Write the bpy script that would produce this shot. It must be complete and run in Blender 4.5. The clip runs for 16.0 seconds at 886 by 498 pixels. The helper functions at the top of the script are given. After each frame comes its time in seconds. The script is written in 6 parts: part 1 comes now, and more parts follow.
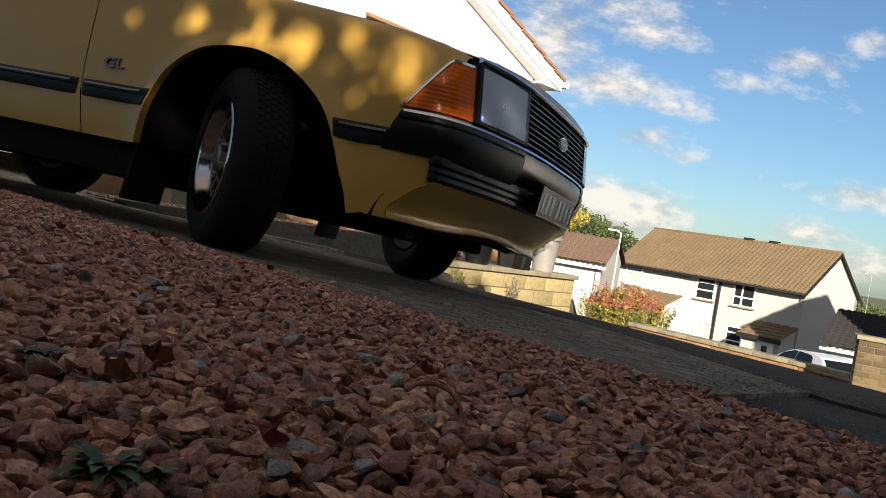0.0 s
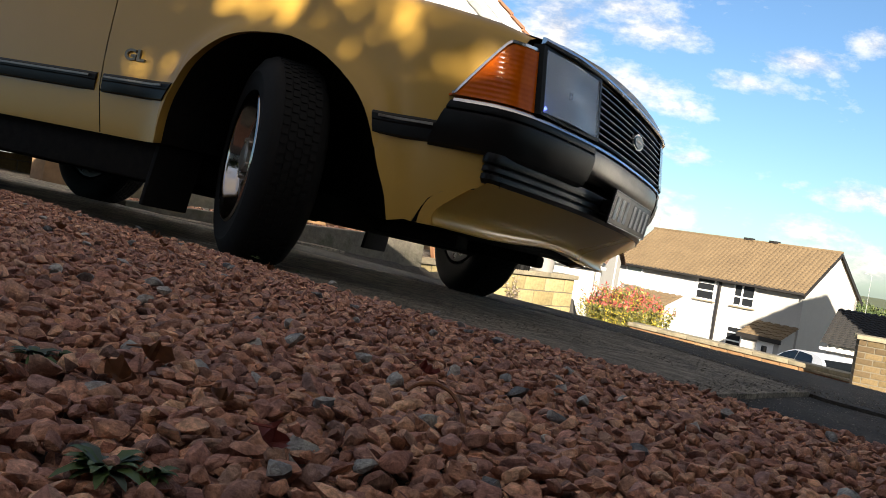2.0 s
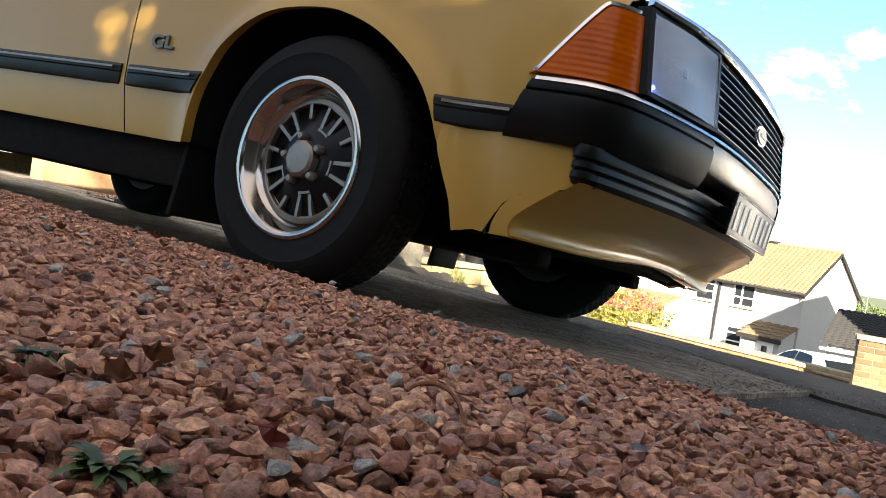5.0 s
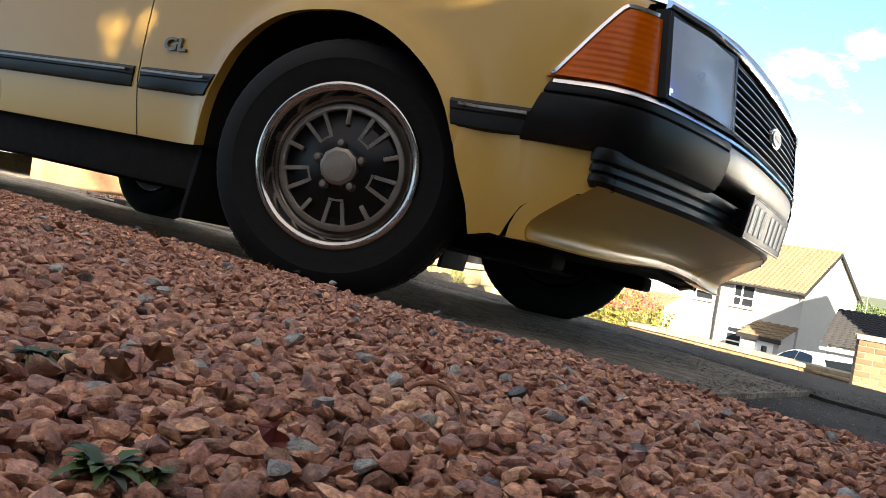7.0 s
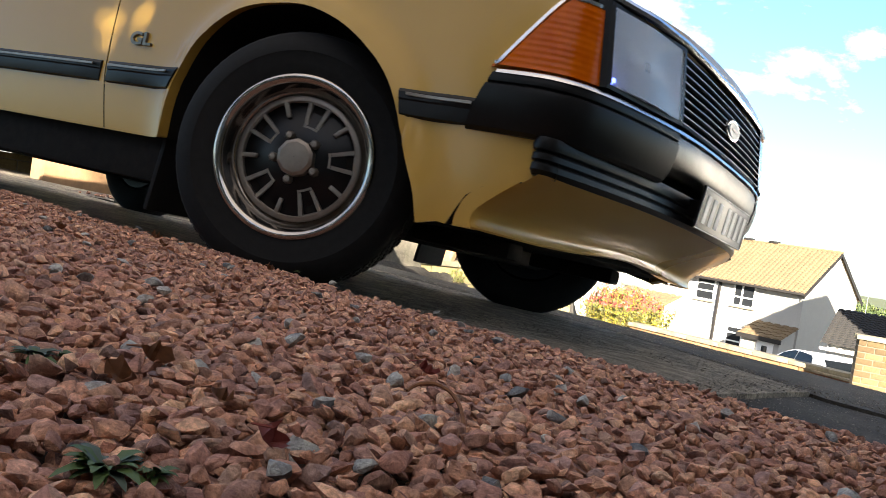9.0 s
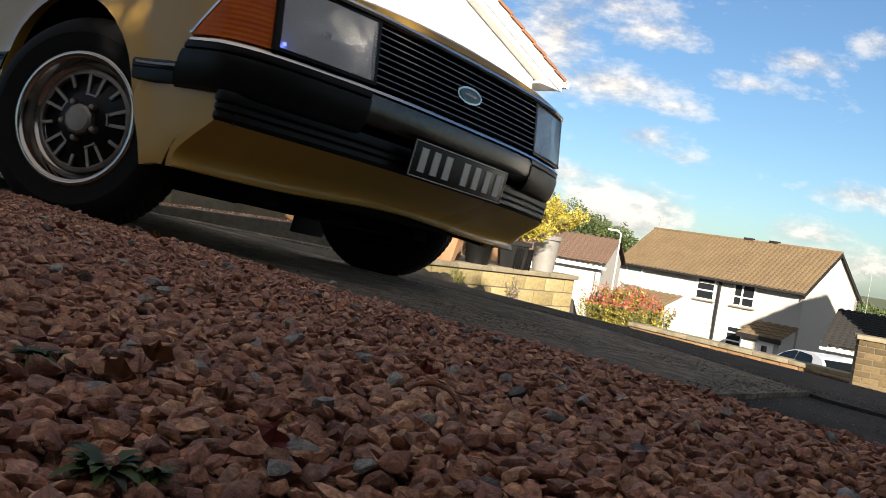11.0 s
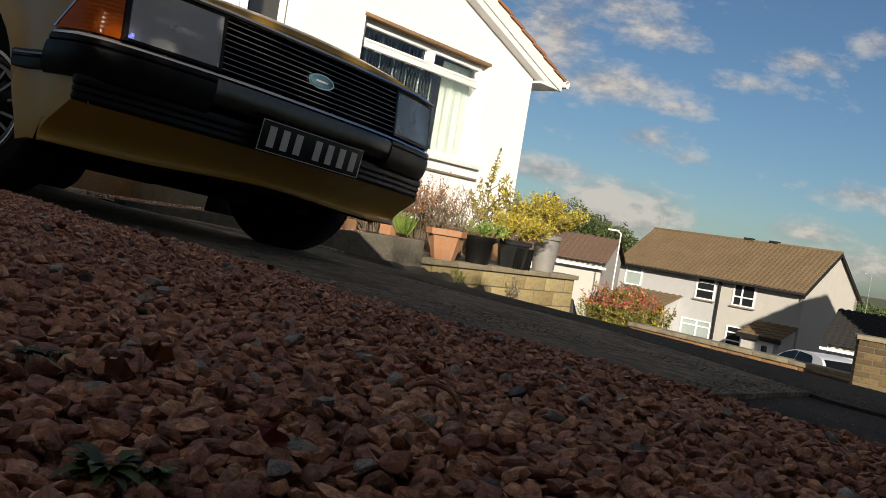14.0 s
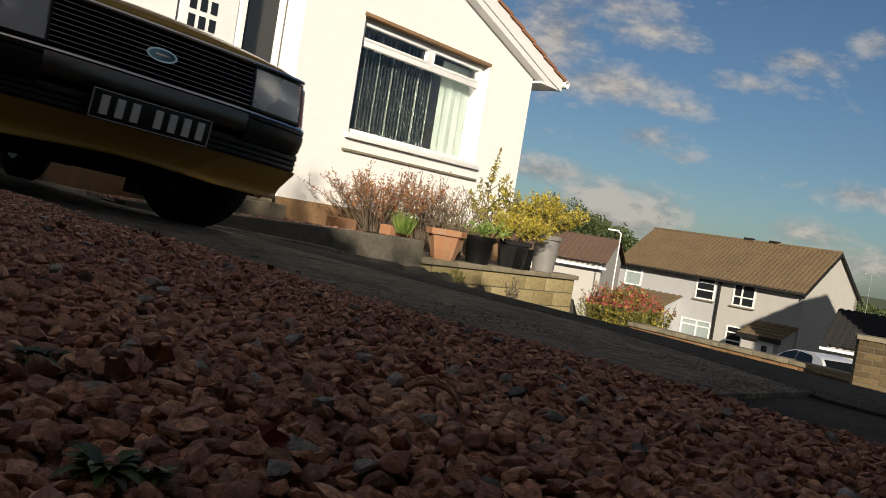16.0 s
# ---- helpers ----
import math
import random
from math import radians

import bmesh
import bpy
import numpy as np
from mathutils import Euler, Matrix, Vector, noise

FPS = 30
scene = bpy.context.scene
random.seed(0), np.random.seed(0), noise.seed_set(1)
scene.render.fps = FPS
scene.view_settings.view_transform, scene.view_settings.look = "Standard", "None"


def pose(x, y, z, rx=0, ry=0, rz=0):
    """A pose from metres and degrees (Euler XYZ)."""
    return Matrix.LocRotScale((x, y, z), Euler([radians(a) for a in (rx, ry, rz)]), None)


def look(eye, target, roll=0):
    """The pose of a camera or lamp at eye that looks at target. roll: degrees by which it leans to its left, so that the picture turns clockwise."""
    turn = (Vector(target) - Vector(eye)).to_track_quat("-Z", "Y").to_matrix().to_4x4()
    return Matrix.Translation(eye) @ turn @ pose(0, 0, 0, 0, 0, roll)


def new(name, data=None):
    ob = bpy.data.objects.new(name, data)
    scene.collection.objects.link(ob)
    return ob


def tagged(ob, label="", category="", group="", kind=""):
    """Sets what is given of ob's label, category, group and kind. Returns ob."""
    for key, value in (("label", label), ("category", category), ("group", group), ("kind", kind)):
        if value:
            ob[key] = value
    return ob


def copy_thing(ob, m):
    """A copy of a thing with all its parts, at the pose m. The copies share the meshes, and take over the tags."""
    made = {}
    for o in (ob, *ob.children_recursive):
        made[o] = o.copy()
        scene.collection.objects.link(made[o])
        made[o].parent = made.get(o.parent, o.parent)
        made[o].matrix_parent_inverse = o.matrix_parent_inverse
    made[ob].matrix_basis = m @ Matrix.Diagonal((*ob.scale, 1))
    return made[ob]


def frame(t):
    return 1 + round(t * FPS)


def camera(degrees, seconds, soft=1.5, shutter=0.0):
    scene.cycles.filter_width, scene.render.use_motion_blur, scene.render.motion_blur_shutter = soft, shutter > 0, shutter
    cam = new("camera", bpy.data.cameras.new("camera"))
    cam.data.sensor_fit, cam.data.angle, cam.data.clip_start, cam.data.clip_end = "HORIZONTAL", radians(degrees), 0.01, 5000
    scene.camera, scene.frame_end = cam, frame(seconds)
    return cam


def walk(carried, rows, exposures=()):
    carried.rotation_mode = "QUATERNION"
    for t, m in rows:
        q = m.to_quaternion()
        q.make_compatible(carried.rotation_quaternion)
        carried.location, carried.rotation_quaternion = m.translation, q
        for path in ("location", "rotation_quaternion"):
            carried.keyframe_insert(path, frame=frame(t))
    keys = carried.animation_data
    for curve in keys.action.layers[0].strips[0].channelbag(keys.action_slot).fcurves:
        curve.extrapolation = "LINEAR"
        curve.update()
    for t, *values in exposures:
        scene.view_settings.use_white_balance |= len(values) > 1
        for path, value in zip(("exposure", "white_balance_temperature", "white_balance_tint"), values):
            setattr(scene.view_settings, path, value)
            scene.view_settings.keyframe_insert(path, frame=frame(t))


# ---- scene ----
# camera: stands still on the gravel, leaning
LENS = 54.33
EYE = Vector((0, 0, 0.154))
CAM_PITCH, CAM_ROLL = -1.6, 9.2
cam = camera(LENS, 16.0, 0.6, 0.4)
ahead = Vector((0, math.cos(radians(CAM_PITCH)), math.sin(radians(CAM_PITCH))))
shot = look(EYE, EYE + ahead * 10, CAM_ROLL)
WARM = (6800, 10)
EXPOSURES = [(t, 1.58 + stops, *WARM) for t, stops in ((0, -0.2), (1.0, -0.05), (2, 0.32), (2.5, 0.6), (3, 0.92), (3.5, 1.15), (4, 1.35), (6.3, 1.5), (8.5, 1.5), (9.2, 1.33), (11.3, -0.2), (12.5, -0.76), (14.5, -1.0), (16, -1.2))]
walk(cam, [(0, shot), (16.0, shot)], EXPOSURES)

# the drive's plane falls to the right and away; everything that lies on it is built in its frame
DRIVE = Matrix(((0.99809, 0, 0.06185, 0), (-0.00177, 0.99959, 0.02858, 0), (-0.06183, -0.02863, 0.99768, 0), (0, 0, 0, 1)))

# ---- light ----
SUN_AZ, SUN_EL = 181.0, 19.0     # degrees clockwise from +y, and above the horizon
sun = new("sun", bpy.data.lights.new("sun", "SUN"))
sun.data.energy, sun.data.angle, sun.data.color = 5.0, radians(0.6), (1.0, 0.91, 0.78)
to_sun = Vector((math.sin(radians(SUN_AZ)) * math.cos(radians(SUN_EL)), math.cos(radians(SUN_AZ)) * math.cos(radians(SUN_EL)), math.sin(radians(SUN_EL))))
sun.matrix_basis = look(to_sun * 50, (0, 0, 0))


class Nodes:
    """Short way to write a node tree."""

    def __init__(self, tree):
        self.tree = tree
        tree.nodes.clear()

    def add(self, kind, inputs=(), **settings):
        node = self.tree.nodes.new(kind)
        for key, value in settings.items():
            setattr(node, key, value)
        for key, value in dict(inputs).items():
            if isinstance(value, bpy.types.NodeSocket):
                self.tree.links.new(value, node.inputs[key])
            else:
                node.inputs[key].default_value = value
        return node

    def math(self, op, a, b=0.0, c=0.0):
        return self.add("ShaderNodeMath", {0: a, 1: b, 2: c}, operation=op).outputs[0]

    def mix(self, fac, a, b, blend="MIX"):
        node = self.add("ShaderNodeMix", {0: fac, 6: a, 7: b}, data_type="RGBA", blend_type=blend)
        return node.outputs[2]

    def ramp(self, fac, stops):
        node = self.add("ShaderNodeValToRGB", {0: fac})
        el = node.color_ramp.elements
        while len(el) < len(stops):
            el.new(0.5)
        for e, (at, colour) in zip(el, stops):
            e.position, e.color = at, (*colour, 1)
        return node.outputs[0]

    def noise(self, vector, scale, detail=4.0, rough=0.55):
        return self.add("ShaderNodeTexNoise", {"Vector": vector, "Scale": scale, "Detail": detail, "Roughness": rough}).outputs[0]


CLOUDS = [(0.195, 0.050, 0.055, 0.022, 1.2), (0.100, 0.080, 0.055, 0.013, 0.8), (0.160, 0.190, 0.060, 0.017, 0.8), (0.235, 0.176, 0.035, 0.008, 0.62), (0.090, 0.240, 0.035, 0.050, 0.75),
          (0.195, 0.258, 0.050, 0.016, 0.62), (0.160, 0.280, 0.060, 0.012, 0.6), (0.208, 0.138, 0.035, 0.013, 0.66), (0.257, 0.120, 0.025, 0.006, 0.55), (0.374, 0.251, 0.038, 0.011, 0.66),
          (0.320, 0.216, 0.045, 0.008, 0.5), (0.471, 0.109, 0.050, 0.011, 0.7), (0.414, 0.056, 0.045, 0.013, 0.7), (0.500, 0.030, 0.080, 0.020, 0.7), (0.453, 0.283, 0.020, 0.012, 0.55)]


def make_world():
    world = bpy.data.worlds.new("sky")
    scene.world = world
    world.use_nodes = True
    n = Nodes(world.node_tree)
    sky = n.add("ShaderNodeTexSky", sky_type="NISHITA", sun_disc=False, sun_elevation=radians(SUN_EL), sun_rotation=radians(SUN_AZ), altitude=100, air_density=1.0, dust_density=0.6, ozone_density=2.0).outputs[0]
    way = n.add("ShaderNodeTexCoord").outputs["Generated"]
    split = n.add("ShaderNodeSeparateXYZ", {0: way})
    x, y, z = split.outputs
    blue = n.mix(1.0, sky, (0.74, 0.94, 1.14, 1), "MULTIPLY")
    # clouds ahead: soft heaps at their bearings, torn by noise
    ahead = n.math("MAXIMUM", y, 0.05)
    px, pz = n.math("DIVIDE", x, ahead), n.math("DIVIDE", z, ahead)
    flat = n.add("ShaderNodeCombineXYZ", {0: n.math("MULTIPLY", px, 1.0), 1: n.math("MULTIPLY", pz, 1.9), 2: 0.0}).outputs[0]
    torn = n.math("SUBTRACT", n.noise(flat, 13.0, 8.0, 0.62), 0.5)
    wisp = n.math("SUBTRACT", n.noise(flat, 42.0, 6.0, 0.65), 0.5)
    total = None
    for cx, cz, rx, rz, dense in CLOUDS:
        dx = n.math("DIVIDE", n.math("SUBTRACT", px, cx), rx * 1.25)
        dz = n.math("DIVIDE", n.math("SUBTRACT", pz, cz), rz * 1.25)
        d = n.math("SQRT", n.math("ADD", n.math("MULTIPLY", dx, dx), n.math("MULTIPLY", dz, dz)))
        one = n.math("MULTIPLY", n.math("MAXIMUM", n.math("SUBTRACT", 1.25, n.math("MULTIPLY", d, 0.75)), 0.0), dense)
        total = one if total is None else n.math("MAXIMUM", total, one)
    heap = n.math("ADD", total, n.math("ADD", n.math("MULTIPLY", torn, 1.7), n.math("MULTIPLY", wisp, 0.8)))
    cover = n.ramp(heap, [(0.20, (0, 0, 0)), (0.95, (1, 1, 1))])
    front = n.ramp(y, [(0.05, (0, 0, 0)), (0.2, (1, 1, 1))])
    cover = n.math("MULTIPLY", cover, front)
    # elsewhere, unseen, an added broken sheet, warmed overhead and behind to tint the shade
    up = n.math("ADD", n.math("MAXIMUM", z, 0.0), 0.10)
    sheet = n.add("ShaderNodeCombineXYZ", {0: n.math("DIVIDE", x, up), 1: n.math("DIVIDE", y, up), 2: 0.0}).outputs[0]
    other = n.ramp(n.noise(sheet, 0.9, 6.0, 0.58), [(0.34, (0, 0, 0)), (0.56, (0.9, 0.9, 0.9))])
    behind = n.ramp(n.math("ADD", n.math("MULTIPLY", y, -0.5), n.math("MULTIPLY", z, 0.9)), [(0.3, (0, 0, 0)), (0.5, (1, 1, 1))])
    cover = n.math("MAXIMUM", cover, n.math("MULTIPLY", other, behind))
    cx, cz, rx, rz, _ = CLOUDS[0]
    ex, ez = n.math("DIVIDE", n.math("SUBTRACT", px, cx), rx), n.math("DIVIDE", n.math("SUBTRACT", pz, cz - 0.004), rz)
    near = n.ramp(n.math("ADD", n.math("MULTIPLY", ex, ex), n.math("MULTIPLY", n.math("MULTIPLY", ez, ez), 0.5)), [(0.5, (1, 1, 1)), (1.0, (0, 0, 0))])
    crest = n.math("MULTIPLY", near, n.math("ADD", n.math("MULTIPLY", ez, 0.30), 0.16))
    lit = n.math("ADD", n.math("ADD", crest, n.math("MULTIPLY", torn, 1.5)), n.math("ADD", n.math("MULTIPLY", wisp, 0.9), 0.5))
    tone = n.ramp(lit, [(0.28, (4.4, 4.3, 4.5)), (0.68, (9.4, 8.9, 8.3))])
    warm = n.mix(n.math("MULTIPLY", behind, 0.9), tone, (4.8, 4.1, 3.35, 1))
    b = n.mix(n.math("MULTIPLY", cover, 0.88), blue, warm)
    back = n.add("ShaderNodeBackground", {"Color": b, "Strength": 0.041})
    n.add("ShaderNodeOutputWorld", {0: back.outputs[0]})


make_world()


# ---- materials ----
def material(name, build):
    m = bpy.data.materials.new(name)
    m.use_nodes = True
    n = Nodes(m.node_tree)
    shader = build(n)
    n.add("ShaderNodeOutputMaterial", {0: shader})
    return m


def surface(n, colour, rough=0.6, bump=None, strength=0.3, distance=0.01, **more):
    inputs = {"Base Color": colour, "Roughness": rough}
    if bump is not None:
        inputs["Normal"] = n.add("ShaderNodeBump", {"Height": bump, "Strength": strength, "Distance": distance}).outputs[0]
    inputs.update({k.replace("_", " "): v for k, v in more.items()})
    return n.add("ShaderNodeBsdfPrincipled", inputs).outputs[0]


def rgba(c):
    return (*c, 1) if len(c) == 3 else c


def grained(name, dark, light, scale, rough=0.7, bump=0.3, distance=0.004, stain=None, stain_scale=1.2, metal=0.0, spread=(0.3, 0.7), **more):
    """A surface of two tones at two sizes, with fine relief and stains."""
    def build(n):
        at = n.add("ShaderNodeTexCoord").outputs["Object"]
        fine, coarse = n.noise(at, scale, 6.0, 0.65), n.noise(at, scale * 0.13, 3.0)
        c = n.ramp(n.math("ADD", n.math("MULTIPLY", fine, 0.6), n.math("MULTIPLY", coarse, 0.4)), [(spread[0], dark), (spread[1], light)])
        if stain:
            c = n.mix(n.ramp(n.noise(at, stain_scale, 5.0, 0.65), [(0.5, (0, 0, 0)), (0.72, (1, 1, 1))]), c, rgba(stain))
        return surface(n, c, n.math("ADD", n.math("MULTIPLY", coarse, 0.25), rough - 0.12), fine, bump, distance, Metallic=metal, **more)
    return material(name, build)


def varied(name, colours, scale=40.0, rough=0.8, bump=0.4, distance=0.003, by="object", **more):
    """Loose pieces of several colours: each piece takes one, with grain on it."""
    def build(n):
        at = n.add("ShaderNodeTexCoord").outputs["Object"]
        pick = n.add("ShaderNodeObjectInfo").outputs["Random"] if by == "object" else n.add("ShaderNodeNewGeometry").outputs["Random Per Island"]
        c = n.ramp(pick, [((i + 0.5) / len(colours), col) for i, col in enumerate(colours)])
        fine = n.noise(at, scale, 5.0, 0.65)
        c = n.mix(1.0, c, n.ramp(fine, [(0.25, (0.6, 0.6, 0.6)), (0.75, (1.25, 1.25, 1.25))]), "MULTIPLY")
        return surface(n, c, rough, fine, bump, distance, **more)
    return material(name, build)


ASPHALT = grained("worn_tarmac", (0.014, 0.0132, 0.012), (0.095, 0.088, 0.078), 120, 0.95, 0.8, 0.006, (0.025, 0.025, 0.023), 1.6, Specular_IOR_Level=0.12)
SOIL = grained("soil", (0.03, 0.022, 0.016), (0.09, 0.065, 0.045), 60, 0.95, 0.8, 0.01)
ROUGHCAST = grained("white_roughcast", (0.82, 0.81, 0.785), (0.89, 0.88, 0.86), 110, 0.85, 0.7, 0.008)
GREYCAST = grained("grey_roughcast", (0.36, 0.36, 0.365), (0.45, 0.45, 0.45), 20, 0.9, 0.6, 0.01)
BLOCK = grained("pale_concrete_block", (0.33, 0.29, 0.19), (0.52, 0.46, 0.31), 35, 0.9, 0.6, 0.006, (0.17, 0.15, 0.09), 3.0)
ROOFTILE = grained("brown_concrete_tile", (0.100, 0.068, 0.036), (0.170, 0.118, 0.063), 8, 0.85, 0.4, 0.01)
UPVC = grained("white_plastic", (0.76, 0.76, 0.75), (0.82, 0.82, 0.81), 8, 0.35, 0.05, 0.001)
PAINT = grained("beige_car_paint", (0.425, 0.250, 0.046), (0.47, 0.279, 0.054), 3, 0.3, 0.02, 0.001, Coat_Weight=0.22, Coat_Roughness=0.06, Specular_IOR_Level=0.35)
BLACK = grained("black_plastic", (0.005, 0.005, 0.005), (0.009, 0.009, 0.009), 60, 0.40, 0.15, 0.001, Specular_IOR_Level=0.2)
RUBBER = grained("tyre_rubber", (0.005, 0.005, 0.005), (0.012, 0.0115, 0.011), 50, 0.8, 0.3, 0.002, Specular_IOR_Level=0.2)


# ---- building blocks ----
def mesh_object(name, bm, mat, parent=None, label="", smooth=False, angle=35):
    me = bpy.data.meshes.new(name)
    bmesh.ops.recalc_face_normals(bm, faces=bm.faces)
    bm.to_mesh(me)
    bm.free()
    for m in (mat if isinstance(mat, (list, tuple)) else [mat]):
        me.materials.append(m)
    if smooth:
        me.shade_smooth()
        me.set_sharp_from_angle(angle=radians(angle))
    ob = new(name, me)
    if parent:
        ob.parent = parent
    return tagged(ob, label)


def part(name, bm, mat, parent, label="", smooth=True, angle=35):
    return mesh_object(name, bm, mat, parent, label, smooth, angle)


def box(bm, x0, x1, y0, y1, z0, z1, bevel=0.0, m=None, mat=0):
    vs = [bm.verts.new((x, y, z)) for x in (x0, x1) for y in (y0, y1) for z in (z0, z1)]
    fs = [bm.faces.new([vs[i] for i in f]) for f in ((0, 1, 3, 2), (4, 6, 7, 5), (0, 4, 5, 1), (2, 3, 7, 6), (0, 2, 6, 4), (1, 5, 7, 3))]
    for f in fs:
        f.material_index = mat
    if bevel:
        r = bmesh.ops.bevel(bm, geom=list({e for f in fs for e in f.edges}), offset=bevel, segments=2, profile=0.6, affect="EDGES", material=-1)
        vs = list({v for f in r["faces"] for v in f.verts} | {v for v in vs if v.is_valid})
    if m is not None:
        bmesh.ops.transform(bm, matrix=m, verts=[v for v in vs if v.is_valid])
    return vs


def boxed(*a, **k):
    bm = bmesh.new()
    box(bm, *a, **k)
    return bm


def prism(bm, outline, a, b, axis="y", mat=0):
    """An outline in two axes, drawn out along the third from a to b."""
    def at(p, q, s):
        return {"y": (p, s, q), "x": (s, p, q), "z": (p, q, s)}[axis]
    one = [bm.verts.new(at(p, q, a)) for p, q in outline]
    two = [bm.verts.new(at(p, q, b)) for p, q in outline]
    fs = [bm.faces.new(one), bm.faces.new(two[::-1])]
    n = len(outline)
    for i in range(n):
        fs.append(bm.faces.new((one[i], two[i], two[(i + 1) % n], one[(i + 1) % n])))
    for f in fs:
        f.material_index = mat
    return one + two


def lathe(bm, profile, steps=48, mat=0, close=False):
    """A profile of (radius, y) turned about the y axis."""
    rings = [[bm.verts.new((r * math.cos(a), y, r * math.sin(a))) for a in (2 * math.pi * i / steps for i in range(steps))] for r, y in profile]
    pairs = list(zip(rings, rings[1:])) + ([(rings[-1], rings[0])] if close else [])
    for one, two in pairs:
        for i in range(steps):
            bm.faces.new((one[i], one[(i + 1) % steps], two[(i + 1) % steps], two[i])).material_index = mat
    return rings


def empty(name, m, label, category, group="", kind=""):
    ob = new(name)
    ob.matrix_basis = m
    return tagged(ob, label, category, group, kind)


# ---- ground ----
def speckled(name, colours):
    """Crushed stone: a tone for each, mottled, veined and dusty, with a rough broken surface."""
    def build(n):
        at = n.add("ShaderNodeTexCoord").outputs["Object"]
        pick = n.add("ShaderNodeNewGeometry").outputs["Random Per Island"]
        c = n.ramp(pick, [((i + 0.5) / len(colours), col) for i, col in enumerate(colours)])
        blotch, grain, fine = n.noise(at, 85, 4.0, 0.6), n.noise(at, 330, 5.0, 0.7), n.noise(at, 900, 3.0, 0.7)
        c = n.mix(1.0, c, n.ramp(blotch, [(0.30, (0.55, 0.52, 0.55)), (0.52, (1.0, 1.0, 1.0)), (0.74, (1.5, 1.5, 1.42))]), "MULTIPLY")
        c = n.mix(1.0, c, n.ramp(grain, [(0.30, (0.62, 0.60, 0.60)), (0.70, (1.30, 1.30, 1.28))]), "MULTIPLY")
        relief = n.math("ADD", n.math("MULTIPLY", blotch, 1.0), n.math("ADD", n.math("MULTIPLY", grain, 0.5), n.math("MULTIPLY", fine, 0.2)))
        return surface(n, c, 0.85, relief, 0.9, 0.006, Specular_IOR_Level=0.25)
    return material(name, build)


GRAVEL_STONE = speckled("gravel_stone", [(0.839, 0.497, 0.325), (0.489, 0.246, 0.18), (0.686, 0.374, 0.243), (0.612, 0.325, 0.219), (0.386, 0.201, 0.161), (0.718, 0.41, 0.264), (0.317, 0.181, 0.153), (0.542, 0.27, 0.199), (0.328, 0.219, 0.187), (0.842, 0.526, 0.337), (0.455, 0.23, 0.178), (0.276, 0.187, 0.164), (0.637, 0.325, 0.213), (0.73, 0.397, 0.276), (0.415, 0.245, 0.216), (0.562, 0.338, 0.244)])
PALE_STONE = speckled("pale_stone", [(0.42, 0.42, 0.40), (0.30, 0.31, 0.31), (0.50, 0.48, 0.44), (0.16, 0.17, 0.18)])
SLAB = grained("old_concrete_slab", (0.07, 0.061, 0.048), (0.36, 0.31, 0.24), 150, 0.95, 1.0, 0.008, (0.06, 0.055, 0.046), 2.6, spread=(0.4, 0.62), Specular_IOR_Level=0.15)
GRIT = varied("aggregate", [(0.14, 0.125, 0.105), (0.20, 0.18, 0.15), (0.09, 0.083, 0.072), (0.30, 0.27, 0.225)], 200, 0.95, 0.4, 0.002, by="island", Specular_IOR_Level=0.15)
GRASS_GREEN = varied("grass_blade", [(0.05, 0.10, 0.02), (0.10, 0.16, 0.03), (0.16, 0.20, 0.05)], 30, 0.6, 0.1, 0.001, by="island")
TREE_GREEN = varied("tree_leaf", [(0.03, 0.055, 0.015), (0.05, 0.075, 0.02), (0.08, 0.10, 0.025)], 20, 0.7, 0.1, 0.001, by="island")
MEADOW = grained("distant_green", (0.04, 0.06, 0.02), (0.10, 0.11, 0.04), 0.4, 0.95, 0.3, 0.05, (0.05, 0.06, 0.02), 0.05)
LAY = DRIVE @ pose(0.025, 1.88, 0, 0, 0, -36)      # along the drive's edge: x towards the street, y across it, z off its plane


def along(x, y):
    return (x - 0.025) * 0.809 - (y - 1.88) * 0.588, (x - 0.025) * 0.588 + (y - 1.88) * 0.809


def ease(t):
    t = min(1, max(0, t))
    return t * t * (3 - 2 * t)


def ground_z(x, y):
    u, v = along(x, y)
    plane = -0.062 * x - 0.0286 * y
    if (u < -6 and v < 8) or y < -2:
        plane = max(-0.5, min(0.5, plane))
    open_side = max(ease((u + 3.55) / 0.5), ease((v - 7.7) / 0.7))
    w = max(0.0, v - 2.62)
    fall = open_side * w
    street = -0.36 - 0.14 * w * (1 - 0.25 * ease((w - 20) / 60))
    z = plane + (street - plane) * ease(fall / 1.6) if fall > 0 else plane
    return max(z, -6.0)


def make_ground():
    bm = bmesh.new()
    n = 150

    def spread(i):
        t = 2 * i / n - 1
        return math.copysign(abs(t) ** 5 * 1500 + abs(t) ** 2 * 40 + abs(t) * 6, t)
    rows = [[bm.verts.new((spread(i), spread(j) + 5, ground_z(spread(i), spread(j) + 5) - 0.036)) for j in range(n + 1)] for i in range(n + 1)]
    for i in range(n):
        for j in range(n):
            f = bm.faces.new((rows[i][j], rows[i + 1][j], rows[i + 1][j + 1], rows[i][j + 1]))
            f.material_index = 1 if f.calc_center_median().length > 75 else 0
    tagged(mesh_object("ground", bm, [ASPHALT, MEADOW], smooth=True), "dark worn tarmac ground falling away downhill", "ground", kind="structure")


